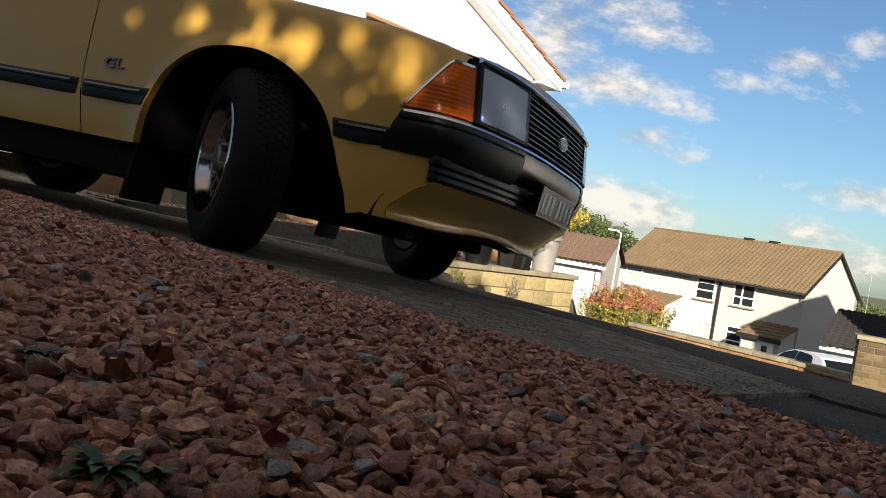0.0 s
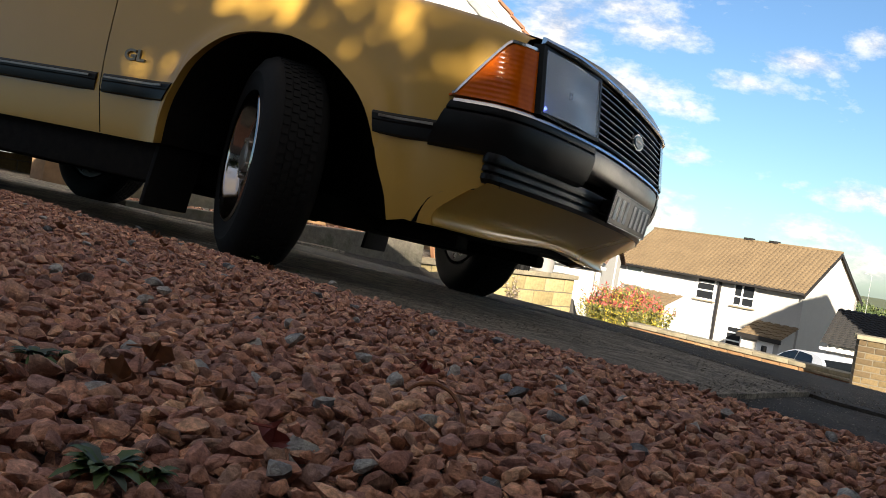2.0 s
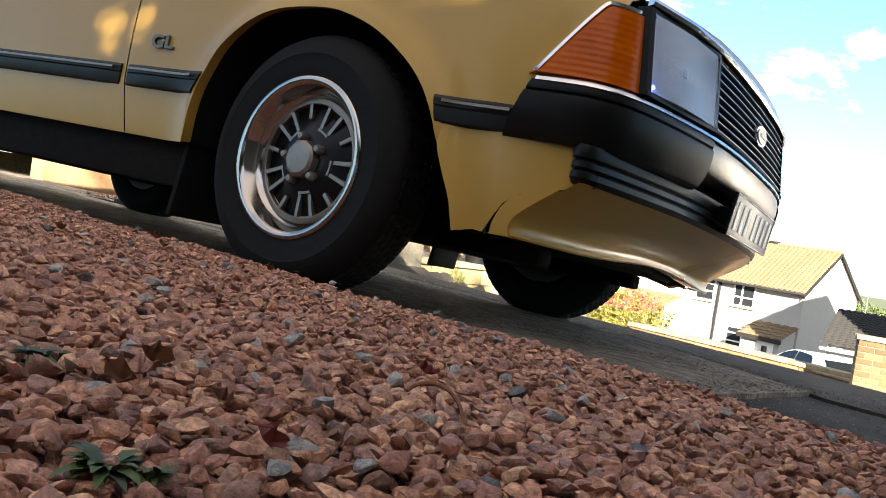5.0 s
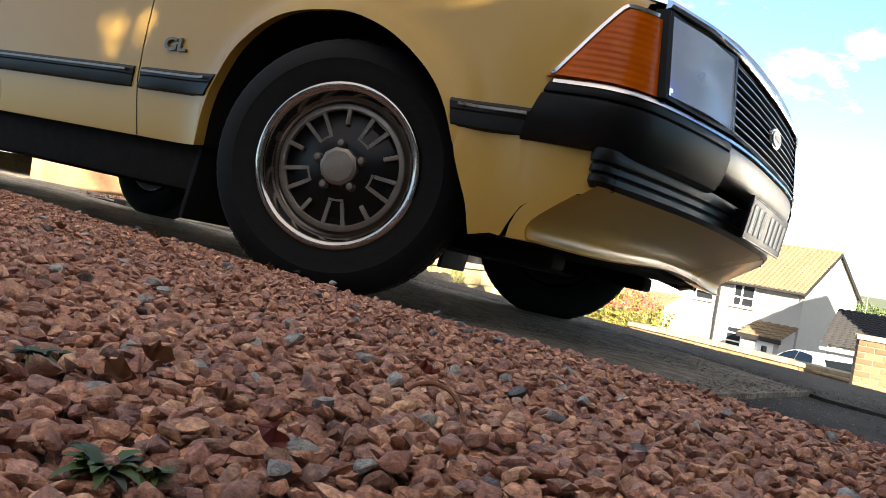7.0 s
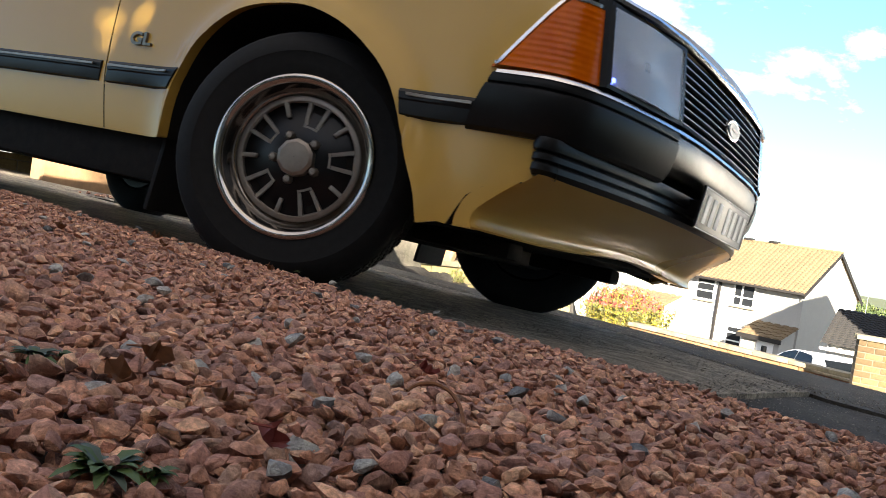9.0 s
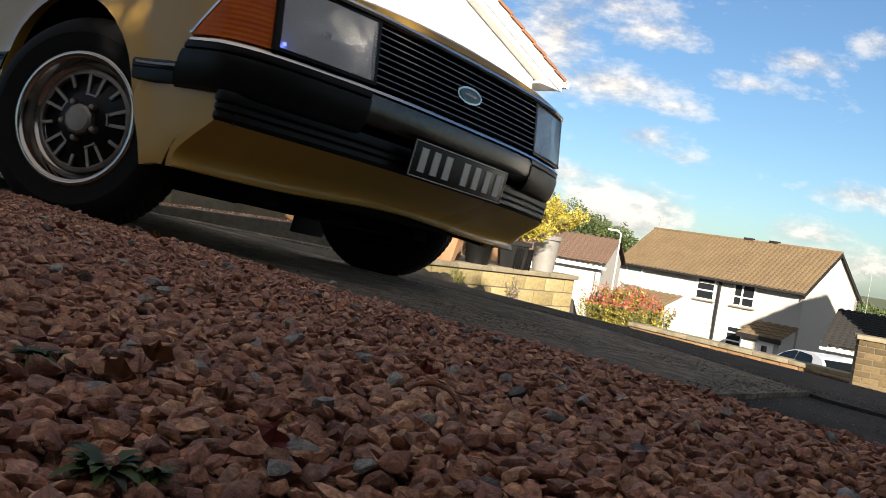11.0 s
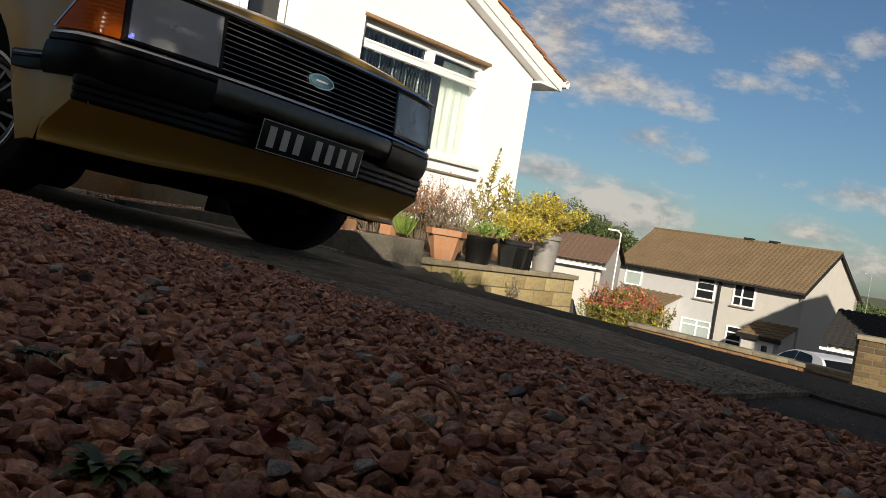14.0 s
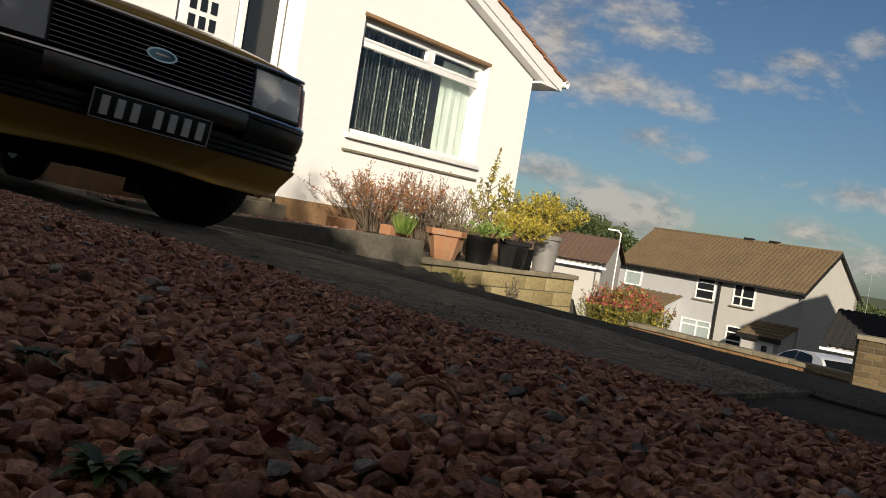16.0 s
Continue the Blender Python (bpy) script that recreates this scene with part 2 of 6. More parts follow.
def slab(name, u0, u1, v0, v1, top, mat, label):
    """A slab laid along the drive; v0 and v1 are its edges as functions of u."""
    bm = bmesh.new()
    n, m = max(2, int((u1 - u0) / 0.12)), max(2, int((v1(u0) - v0(u0)) / 0.12))

    def bump(u, v):
        wob = 0.012 * noise.noise((u * 5, v * 5, 1))
        return wob
    g = []
    for i in range(n + 1):
        row = []
        for j in range(m + 1):
            u = u0 + (u1 - u0) * i / n
            v = v0(u) + (v1(u) - v0(u)) * j / m
            e = bump(u, v) if i in (0, n) or j in (0, m) else 0
            row.append(bm.verts.new((u + (e if i in (0, n) else 0), v + (e if j in (0, m) else 0), top + 0.004 * noise.noise((u * 2, v * 2, 4)) - (0.006 if i in (0, n) or j in (0, m) else 0))))
        g.append(row)
    for i in range(n):
        for j in range(m):
            bm.faces.new((g[i][j], g[i + 1][j], g[i + 1][j + 1], g[i][j + 1]))
    edge = [e for e in bm.edges if e.is_boundary]
    r = bmesh.ops.extrude_edge_only(bm, edges=edge)
    bmesh.ops.translate(bm, verts=[v for v in r["geom"] if isinstance(v, bmesh.types.BMVert)], vec=(0, 0, -0.06))
    ob = mesh_object(name, bm, mat, smooth=True, angle=30)
    ob.matrix_basis = LAY
    return tagged(ob, label, "driveway", kind="structure")


make_ground()


def slab_edge(u):
    """The far side of the drive's concrete: straight, then broken off towards the street."""
    return float(np.interp(u, (-0.55, -0.05, 0.2, 0.5), (1.84, 1.62, 1.47, 1.24)))


slab("driveway", -13.0, 0.50, lambda u: -0.04, slab_edge, -0.016, SLAB, "old stained concrete driveway slab with broken end")
slab("pavement_strip", -3.4, 3.2, lambda u: slab_edge(u) + 0.022 if u < 0.5 else 1.2, lambda u: 2.62, -0.020, ASPHALT, "dark tarmac strip beside the driveway slab")
slab("drive_side", -13.0, -3.42, lambda u: 1.86, lambda u: 3.4, -0.018, SLAB, "concrete path beside the house")


def rock(rng, fine):
    """One angular crushed stone of about unit size: verts and triangles."""
    bm = bmesh.new()
    for _ in range(17 if fine else 11):
        d = Vector((rng.gauss(0, 1), rng.gauss(0, 1), rng.gauss(0, 1))).normalized()
        bm.verts.new(d * rng.uniform(0.40, 0.56))
    bmesh.ops.convex_hull(bm, input=list(bm.verts))
    bmesh.ops.delete(bm, geom=[v for v in bm.verts if not v.link_faces], context="VERTS")
    if fine:
        bmesh.ops.subdivide_edges(bm, edges=list(bm.edges), cuts=1, use_grid_fill=True)
        bmesh.ops.triangulate(bm, faces=list(bm.faces))
        bmesh.ops.smooth_vert(bm, verts=list(bm.verts), factor=0.28, use_axis_x=True, use_axis_y=True, use_axis_z=True)
        shift = Vector((rng.uniform(0, 9), rng.uniform(0, 9), 0))
        for v in bm.verts:
            v.co *= 1.06 + 0.16 * noise.noise(v.co * 3.2 + shift)
    bmesh.ops.recalc_face_normals(bm, faces=bm.faces)
    bm.verts.index_update()
    vs = np.array([v.co[:] for v in bm.verts])
    fs = np.array([[v.index for v in f.verts] for f in bm.faces])
    bm.free()
    return vs, fs


def scatter_stones(name, spots, sizes, mat, label, fine, seed):
    rng = random.Random(seed)
    kinds = [rock(rng, fine) for _ in range(40)]
    allv, allf, base = [], [], 0
    for (x, y, z), size in zip(spots, sizes):
        vs, fs = kinds[rng.randrange(40)]
        m = np.array(Euler((rng.uniform(-0.55, 0.55), rng.uniform(-0.55, 0.55), rng.uniform(0, 6.28))).to_matrix())
        s = np.array((size * rng.uniform(1.0, 1.6), size * rng.uniform(0.75, 1.15), size * rng.uniform(0.5, 0.85)))
        allv.append((vs * s) @ m.T + (x, y, z))
        allf.append(fs + base)
        base += len(vs)
    me = bpy.data.meshes.new(name)
    me.from_pydata(np.concatenate(allv).tolist(), [], np.concatenate(allf).tolist())
    me.materials.append(mat)
    me.shade_smooth()
    me.set_sharp_from_angle(angle=radians(34))
    ob = new(name, me)
    ob.matrix_basis = DRIVE
    return tagged(ob, label, "gravel", kind="stuff")


def gravel():
    rng = random.Random(11)
    near, far, near_s, far_s = [], [], [], []
    pitch = 0.0119
    for layer in (0, 1):
        for i in range(int(4.2 / pitch)):
            for j in range(int(3.4 / pitch)):
                x, y = -2.6 + (i + rng.uniform(-0.45, 0.45)) * pitch, 0.22 + (j + rng.uniform(-0.45, 0.45)) * pitch
                if abs(x) > 0.56 * y + 0.12:
                    continue
                u, v = along(x, y)
                edge = 0.03 * noise.noise((u * 3, 1.5, 0)) + 0.015 * noise.noise((u * 14, 0, 3))
                if v > edge + 0.01 or (layer and rng.random() < 0.5):
                    continue
                z = 0.006 + 0.010 * layer + rng.uniform(-0.004, 0.006) + 0.010 * noise.noise((x * 2.5, y * 2.5, 0)) - 0.022 * ease((v + 0.12) / 0.13)
                size = rng.uniform(0.0106, 0.0182) * (1.35 if rng.random() < 0.1 else 1)
                if y < 1.25:
                    near.append((x, y, z)), near_s.append(size)
                else:
                    far.append((x, y, z)), far_s.append(size)
    scatter_stones("gravel", near, near_s, GRAVEL_STONE, "loose angular pinkish brown gravel beside the drive", True, 3)
    scatter_stones("gravel_far", far, far_s, GRAVEL_STONE, "loose angular pinkish brown gravel along the drive edge", False, 4)
    pale = []
    for _ in range(110):
        y = rng.uniform(0.3, 2.6)
        x = rng.uniform(-0.56, 0.56) * y
        if along(x, y)[1] < -0.02:
            pale.append((x, y, 0.020 + rng.uniform(0, 0.003)))
    scatter_stones("pale_pebbles", pale, [rng.uniform(0.014, 0.025) for _ in pale], PALE_STONE, "scattered pale and grey pebbles among gravel", True, 5)
    stray = []
    for _ in range(26):
        u, v = rng.uniform(-2.4, 0.5), abs(rng.gauss(0, 0.05)) + 0.02
        p = Matrix.Rotation(radians(-36), 4, "Z") @ Vector((u, v, 0))
        stray.append((p.x + 0.025, p.y + 1.88, -0.012))
    scatter_stones("stray_stones", stray, [rng.uniform(0.010, 0.02) for _ in stray], GRAVEL_STONE, "stray gravel stones on the concrete", False, 6)
    grit, sizes = [], []
    for _ in range(22000):
        u = rng.uniform(-1.6, 2.2)
        v = rng.uniform(-0.05, 2.5)
        p = Matrix.Rotation(radians(-36), 4, "Z") @ Vector((u, v, 0))
        grit.append((p.x + 0.025, p.y + 1.88, (-0.0165 if u < 0.5 and v < slab_edge(u) else -0.0208 if v > 1.2 else -0.0365)))
        sizes.append(rng.uniform(0.003, 0.007))
    scatter_stones("surface_grit", grit, sizes, GRIT, "worn aggregate standing out of the old drive", False, 7)
    bm = boxed(-4, 3.0, -3.4, -0.05, -0.06, -0.004)
    bed = mesh_object("gravel_bed", bm, SOIL)
    bed.matrix_basis = LAY
    tagged(bed, "dark earth bed under the gravel", "gravel bed", kind="structure")


gravel()


# ---- plants ----
def leaf_quad(bm, at, ahead, side, length, width, mat=0):
    ahead, side = ahead.normalized(), side.normalized()
    up = ahead.cross(side)
    a, d = at, at + ahead * length
    b, c = at + ahead * length * 0.45 + side * width * 0.5 + up * width * 0.12, at + ahead * length * 0.45 - side * width * 0.5 + up * width * 0.12
    v = [bm.verts.new(p) for p in (a, b, d, c)]
    bm.faces.new((v[0], v[1], v[2])).material_index = mat
    bm.faces.new((v[0], v[2], v[3])).material_index = mat


def twig(bm, a, b, r0, r1, sides=4):
    d = (b - a).normalized()
    s = d.orthogonal().normalized()
    t = d.cross(s)
    one = [bm.verts.new(a + (s * math.cos(k) + t * math.sin(k)) * r0) for k in (2 * math.pi * i / sides for i in range(sides))]
    two = [bm.verts.new(b + (s * math.cos(k) + t * math.sin(k)) * r1) for k in (2 * math.pi * i / sides for i in range(sides))]
    for i in range(sides):
        bm.faces.new((one[i], one[(i + 1) % sides], two[(i + 1) % sides], two[i]))


def rand_dir(rng):
    return Vector((rng.gauss(0, 1), rng.gauss(0, 1), rng.gauss(0, 1))).normalized()


BARK = grained("grey_brown_bark", (0.08, 0.06, 0.04), (0.17, 0.13, 0.09), 60, 0.9, 0.6, 0.004)


def shrub(name, at, width, height, stems, leaves, leaf, mats, label, seed, base=0.12, spread=1.0, bare=0.0, category="shrub", crown=()):
    """A shrub on a stool of stems that fork, with leaves along the outer twigs."""
    rng = random.Random(seed)
    thing = empty(name, Matrix.Translation(at), label, category)
    wood, green = bmesh.new(), bmesh.new()
    tips = []
    for s in range(stems):
        a = rng.uniform(0, 2 * math.pi)
        root = Vector((math.cos(a), math.sin(a), 0)) * rng.uniform(0, base)
        out = Vector((math.cos(a) * spread, math.sin(a) * spread, 0)) * width * 0.5 * rng.uniform(0.2, 1.0)
        top = root + out + Vector((0, 0, height * rng.uniform(0.6, 1.0) * (1 - 0.35 * (out.length / (width * 0.5)) ** 2)))
        mid = root.lerp(top, 0.5) + rand_dir(rng) * height * 0.06 + Vector((0, 0, height * 0.06))
        twig(wood, root, mid, height * 0.008, height * 0.006)
        twig(wood, mid, top, height * 0.006, height * 0.002)
        tips += [(mid, top)] * 2
        for _ in range(4):
            p = root.lerp(mid, 0.5).lerp(top, rng.uniform(0.1, 0.8))
            q = p + (rand_dir(rng) + Vector((0, 0, 0.7))) * height * 0.16
            twig(wood, p, q, height * 0.005, height * 0.002, 3)
            tips.append((p, q))
    for _ in range(leaves):
        p, q = tips[rng.randrange(len(tips))]
        c = p.lerp(q, rng.uniform(bare, 1.05)) + rand_dir(rng) * width * 0.02
        leaf_quad(green, c, rand_dir(rng) + Vector((0, 0, 0.4)), rand_dir(rng), leaf * rng.uniform(0.6, 1.3), leaf * rng.uniform(0.35, 0.6), rng.choices(range(len(mats)), [3] + [0 if k in crown and c.z < 0.62 * height else 1 for k in range(1, len(mats))])[0])
    mesh_object("branchwork", wood, BARK, thing)
    mesh_object("foliage", green, mats, thing)
    return thing


def leafy(name, *colours, rough=0.5):
    return varied(name, list(colours), 40, rough, 0.1, 0.001, by="island", Transmission_Weight=0.0)


RED_DRY = leafy("dry_red_leaf", (0.27, 0.080, 0.022), (0.36, 0.14, 0.035), (0.19, 0.055, 0.02), (0.40, 0.20, 0.055))
GREY_SEED = leafy("grey_seed_head", (0.30, 0.25, 0.20), (0.22, 0.17, 0.13), (0.36, 0.30, 0.25))
YELLOW_LEAF = leafy("yellow_green_leaf", (0.46, 0.36, 0.03), (0.36, 0.30, 0.03), (0.22, 0.21, 0.03), (0.54, 0.42, 0.06))
FRESH_LEAF = leafy("fresh_green_leaf", (0.10, 0.18, 0.03), (0.16, 0.24, 0.04), (0.22, 0.28, 0.06))
OLIVE_LEAF = leafy("olive_leaf", (0.20, 0.19, 0.04), (0.13, 0.14, 0.03), (0.27, 0.22, 0.05))
BUSH_LEAF = leafy("bush_leaf", (0.07, 0.085, 0.015), (0.12, 0.12, 0.02), (0.17, 0.15, 0.03), (0.05, 0.06, 0.012))
PINK_BLOOM = leafy("pink_red_bloom", (0.42, 0.05, 0.06), (0.50, 0.10, 0.10), (0.33, 0.04, 0.03))
DEAD_LEAF = grained("dead_leaf", (0.13, 0.05, 0.025), (0.33, 0.15, 0.065), 160, 0.7, 0.4, 0.002)
RED_LEAF = grained("red_dead_leaf", (0.20, 0.035, 0.03), (0.27, 0.06, 0.04), 60, 0.7, 0.4, 0.002)
WEED_GREEN = grained("weed_green", (0.03, 0.065, 0.012), (0.08, 0.125, 0.03), 60, 0.6, 0.4, 0.002)
WEED_GREY = grained("weed_grey", (0.05, 0.075, 0.06), (0.09, 0.12, 0.10), 60, 0.8, 0.4, 0.002)
TERRACOTTA = grained("terracotta", (0.30, 0.14, 0.07), (0.40, 0.20, 0.10), 30, 0.8, 0.2, 0.003, (0.30, 0.20, 0.13), 8)
BRICK = varied("split_brick", [(0.209, 0.114, 0.050), (0.244, 0.140, 0.063), (0.186, 0.094, 0.041), (0.261, 0.161, 0.077)], 30, 0.9, 0.5, 0.006)
# the pillar's brown brick, with the shade on it put into the tones
PILLAR_BRICK = varied("shaded_brown_brick", [(0.080, 0.055, 0.022), (0.110, 0.075, 0.030), (0.065, 0.042, 0.018), (0.130, 0.090, 0.040)], 30, 0.9, 0.5, 0.006)
RED_BRICK = varied("dark_red_brick", [(0.16, 0.06, 0.035), (0.20, 0.08, 0.045), (0.13, 0.055, 0.035)], 30, 0.9, 0.5, 0.006)
BLOCKS = varied("wall_block", [(0.31, 0.245, 0.115), (0.36, 0.29, 0.145), (0.25, 0.195, 0.088)], 25, 0.9, 0.6, 0.006)
# back wall's mossy blocks, their colour darkened for the shade it stands in
SHADED_BLOCKS = varied("shaded_mossy_block", [(0.17, 0.12, 0.05), (0.21, 0.155, 0.065), (0.14, 0.10, 0.04)], 25, 0.95, 0.8, 0.008)
COPING = grained("coping_stone", (0.15, 0.13, 0.09), (0.27, 0.23, 0.155), 30, 0.9, 0.5, 0.004, (0.12, 0.11, 0.07), 5)
OLD_EDGE = grained("mossy_concrete", (0.07, 0.062, 0.048), (0.17, 0.15, 0.115), 30, 0.95, 0.8, 0.008, (0.05, 0.055, 0.03), 4)
MORTAR = grained("mortar", (0.09, 0.08, 0.055), (0.15, 0.13, 0.095), 60, 0.95, 0.4, 0.003)
BASE_BROWN = grained("brown_base_course", (0.20, 0.115, 0.055), (0.30, 0.18, 0.09), 25, 0.85, 0.4, 0.005, (0.14, 0.09, 0.05), 3)
# the room's dimness is put into the colour of its walls
DARK_ROOM = grained("shaded_room_paint", (0.10, 0.10, 0.09), (0.14, 0.14, 0.13), 2, 0.9, 0.1, 0.002)
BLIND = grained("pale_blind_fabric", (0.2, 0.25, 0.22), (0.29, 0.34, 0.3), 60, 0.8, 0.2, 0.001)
# the same blind where it looks unlit: shade put into the fabric colour
SHADED_BLIND = grained("shaded_blind_fabric", (0.018, 0.023, 0.02), (0.035, 0.042, 0.037), 60, 0.8, 0.2, 0.001)
PANE = material("window_glass", lambda n: surface(n, (1, 1, 1, 1), 0.02, Transmission_Weight=1.0, IOR=1.45))
PANE_DARK = grained("dark_window_glass", (0.012, 0.014, 0.016), (0.02, 0.022, 0.025), 1, 0.12, 0.0, 0.001)
PANE_PALE = grained("curtained_window_glass", (0.30, 0.36, 0.35), (0.38, 0.44, 0.42), 2, 0.25, 0.0, 0.001)
DARK_TRIM = grained("dark_brown_trim", (0.007, 0.006, 0.006), (0.014, 0.012, 0.011), 10, 0.6, 0.1, 0.002)


# ---- the white bungalow: x along its front, y into it ----
HOUSE = pose(-0.96, 9.5, 0, 0, 0, 51)
PITCH = 0.342


def window_unit(parent, s0, s1, z0, z1, y, split, transom, panes, name="window_1"):
    """A plastic window: frame, mullion, transom, panes and sill."""
    win = new(name)
    win.parent = parent
    for a, b, c, d in ((s0, s1, z0, z0 + 0.055), (s0, s1, z1 - 0.055, z1), (s0, s0 + 0.055, z0 + 0.055, z1 - 0.055), (s1 - 0.055, s1, z0 + 0.055, z1 - 0.055)):
        part("window_frame", boxed(a, b, y - 0.035, y + 0.035, c, d, 0.006), UPVC, win)
    part("transom", boxed(s0 + 0.055, s1 - 0.055, y - 0.035, y + 0.035, transom - 0.035, transom + 0.035, 0.006), UPVC, win)
    part("mullion", boxed(split - 0.04, split + 0.04, y - 0.034, y + 0.034, transom + 0.035, z1 - 0.055, 0.006), UPVC, win)
    for a, b, c, d in ((s0 + 0.05, split - 0.035, transom + 0.03, z1 - 0.05), (split + 0.035, s1 - 0.05, transom + 0.03, z1 - 0.05)):
        for q in ((a, b, c, c + 0.03), (a, b, d - 0.03, d), (a, a + 0.03, c + 0.03, d - 0.03), (b - 0.03, b, c + 0.03, d - 0.03)):
            part("sash", boxed(q[0], q[1], y - 0.042, y + 0.02, q[2], q[3], 0.004), UPVC, win)
        part("pane", boxed(a + 0.02, b - 0.02, y - 0.004, y + 0.004, c + 0.02, d - 0.02), panes, win, smooth=False).visible_shadow = False
    part("pane", boxed(s0 + 0.05, s1 - 0.05, y - 0.004, y + 0.004, z0 + 0.05, transom - 0.03), panes, win, smooth=False).visible_shadow = False
    return win


def make_house():
    house = empty("house", HOUSE, "white roughcast bungalow with brown roof tiles and large window", "house")
    mid, eave = -1.25, 2.31
    top = lambda s: eave + PITCH * (2.95 - s)
    w0, w1, z0, z1 = -0.375, 1.875, 0.925, 2.235
    for name, outline in (("front_wall", [(-1.20, 0.17), (w0, 0.17), (w0, top(w0)), (-1.20, top(-1.20))]), ("front_wall", [(w1, 0.17), (2.845, 0.17), (2.845, top(2.845)), (w1, top(w1))]),
                          ("front_wall", [(w0, 0.17), (w1, 0.17), (w1, z0), (w0, z0)]), ("front_wall", [(w0, z1), (w1, z1), (w1, top(w1)), (w0, top(w0))])):
        bm = bmesh.new()
        prism(bm, outline, 0.0, 0.28)
        part(name, bm, ROUGHCAST, house, smooth=False)
    # set-back porch wall with a glazed screen and the door
    bm = bmesh.new()
    prism(bm, [(-3.4, 0.17), (-2.40, 0.17), (-2.40, 2.3), (-1.20, 2.3), (-1.20, top(-1.2) - 0.02), (-3.4, top(-1.2) - 0.02)], 0.32, 0.55)
    part("porch_wall", bm, ROUGHCAST, house, smooth=False)
    part("porch_screen", boxed(-1.66, -1.26, 0.34, 0.38, 0.25, 2.3), PANE_DARK, house, "dark patterned glass screen", smooth=False)
    for a, b in ((-1.72, -1.66), (-1.26, -1.20)):
        part("screen_frame", boxed(a, b, 0.30, 0.40, 0.2, 2.3, 0.006), UPVC, house)
    door = part("house_door", boxed(-2.36, -1.74, 0.33, 0.38, 0.22, 2.28, 0.006), UPVC, house, "white panelled front door with small panes")
    for r in range(5):
        for c in range(3):
            part("pane", boxed(-2.27 + c * 0.115, -2.20 + c * 0.115, 0.322, 0.332, 1.42 + r * 0.165, 1.535 + r * 0.165), PANE_DARK, door, smooth=False)
    part("door_panel", boxed(-2.28, -1.84, 0.322, 0.332, 0.35, 1.25, 0.008), UPVC, door)
    # side, back, floor and ceiling close the house
    part("side_wall", boxed(2.565, 2.845, 0.28, 7.0, 0.17, 2.34), ROUGHCAST, house, smooth=False)
    part("back_wall", boxed(-3.4, 2.845, 7.0, 7.28, 0.17, 2.34), ROUGHCAST, house, smooth=False)
    part("side_wall", boxed(-3.4, -3.15, 0.55, 7.0, 0.17, 3.0), ROUGHCAST, house, smooth=False)
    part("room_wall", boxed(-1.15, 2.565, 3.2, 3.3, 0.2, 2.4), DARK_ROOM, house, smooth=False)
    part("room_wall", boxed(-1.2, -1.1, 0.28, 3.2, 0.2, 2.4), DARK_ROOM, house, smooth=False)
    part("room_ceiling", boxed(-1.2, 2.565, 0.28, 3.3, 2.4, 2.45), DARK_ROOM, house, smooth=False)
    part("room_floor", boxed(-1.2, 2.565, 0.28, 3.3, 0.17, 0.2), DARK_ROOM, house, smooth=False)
    part("base_course", boxed(-1.24, 2.87, -0.03, 0.27, -0.45, 0.17, 0.006), BASE_BROWN, house, "brown painted base course")
    part("base_course", boxed(-3.4, -1.25, 0.27, 0.5, -0.45, 0.17, 0.006), BASE_BROWN, house)
    window_unit(house, w0 + 0.02, w1 - 0.02, z0 + 0.04, z1 - 0.02, 0.12, 0.84, 1.95, PANE)
    part("lintel_strip", boxed(w0 - 0.02, w1 + 0.02, -0.012, 0.10, z1 - 0.022, z1 + 0.016, 0.003), BASE_BROWN, house)
    part("window_sill", boxed(w0 - 0.05, w1 + 0.05, -0.05, 0.12, z0 - 0.02, z0 + 0.04, 0.008), UPVC, house, "white window sill")
    part("sill_band", boxed(w0 - 0.06, w1 + 0.06, -0.03, 0.02, z0 - 0.16, z0 - 0.135, 0.004), COPING, house)
    # open slats in the shaded colour, every fourth pale as a lit edge
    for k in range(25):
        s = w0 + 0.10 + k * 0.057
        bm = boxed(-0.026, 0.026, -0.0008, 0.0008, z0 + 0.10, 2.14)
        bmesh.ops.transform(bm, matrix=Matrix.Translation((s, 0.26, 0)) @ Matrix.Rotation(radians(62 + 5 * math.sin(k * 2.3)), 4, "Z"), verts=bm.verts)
        part("blind_slat", bm, SHADED_BLIND if k % 4 else BLIND, house, smooth=False)
    for k in range(11):
        s = 1.31 + k * 0.047
        bm = boxed(-0.036, 0.036, -0.0008, 0.0008, z0 + 0.08, 2.14)
        bmesh.ops.transform(bm, matrix=Matrix.Translation((s, 0.25, 0)) @ Matrix.Rotation(radians(-18 + 14 * math.sin(k * 1.7)), 4, "Z"), verts=bm.verts)
        part("blind_slat", bm, BLIND, house, smooth=False)
    # roof: right slope with tile rows, verge boards and eaves box
    ridge_s, over, y0 = -1.55, 0.50, -0.16
    roof = new("roof")
    roof.parent = house
    bm = bmesh.new()
    n = 17
    for k in range(n):
        a, b = 3.38 - (3.38 - ridge_s) * k / n, 3.38 - (3.38 - ridge_s) * (k + 1.12) / n
        za, zb = 2.315 + PITCH * (3.38 - a), 2.315 + PITCH * (3.38 - b)
        prism(bm, [(a, za + 0.055), (a, za + 0.095), (b, zb + 0.065), (b, zb + 0.035)], y0 - 0.03, 7.4)
    tagged(part("roof_slope", bm, ROOF_RED, roof, "reddish brown roof tiles", smooth=False), kind="stuff")
    bm = bmesh.new()
    for k in range(n):
        a, b = -3.75 + (3.75 - 1.55) * k / n, -3.75 + (3.75 - 1.55) * (k + 1.12) / n
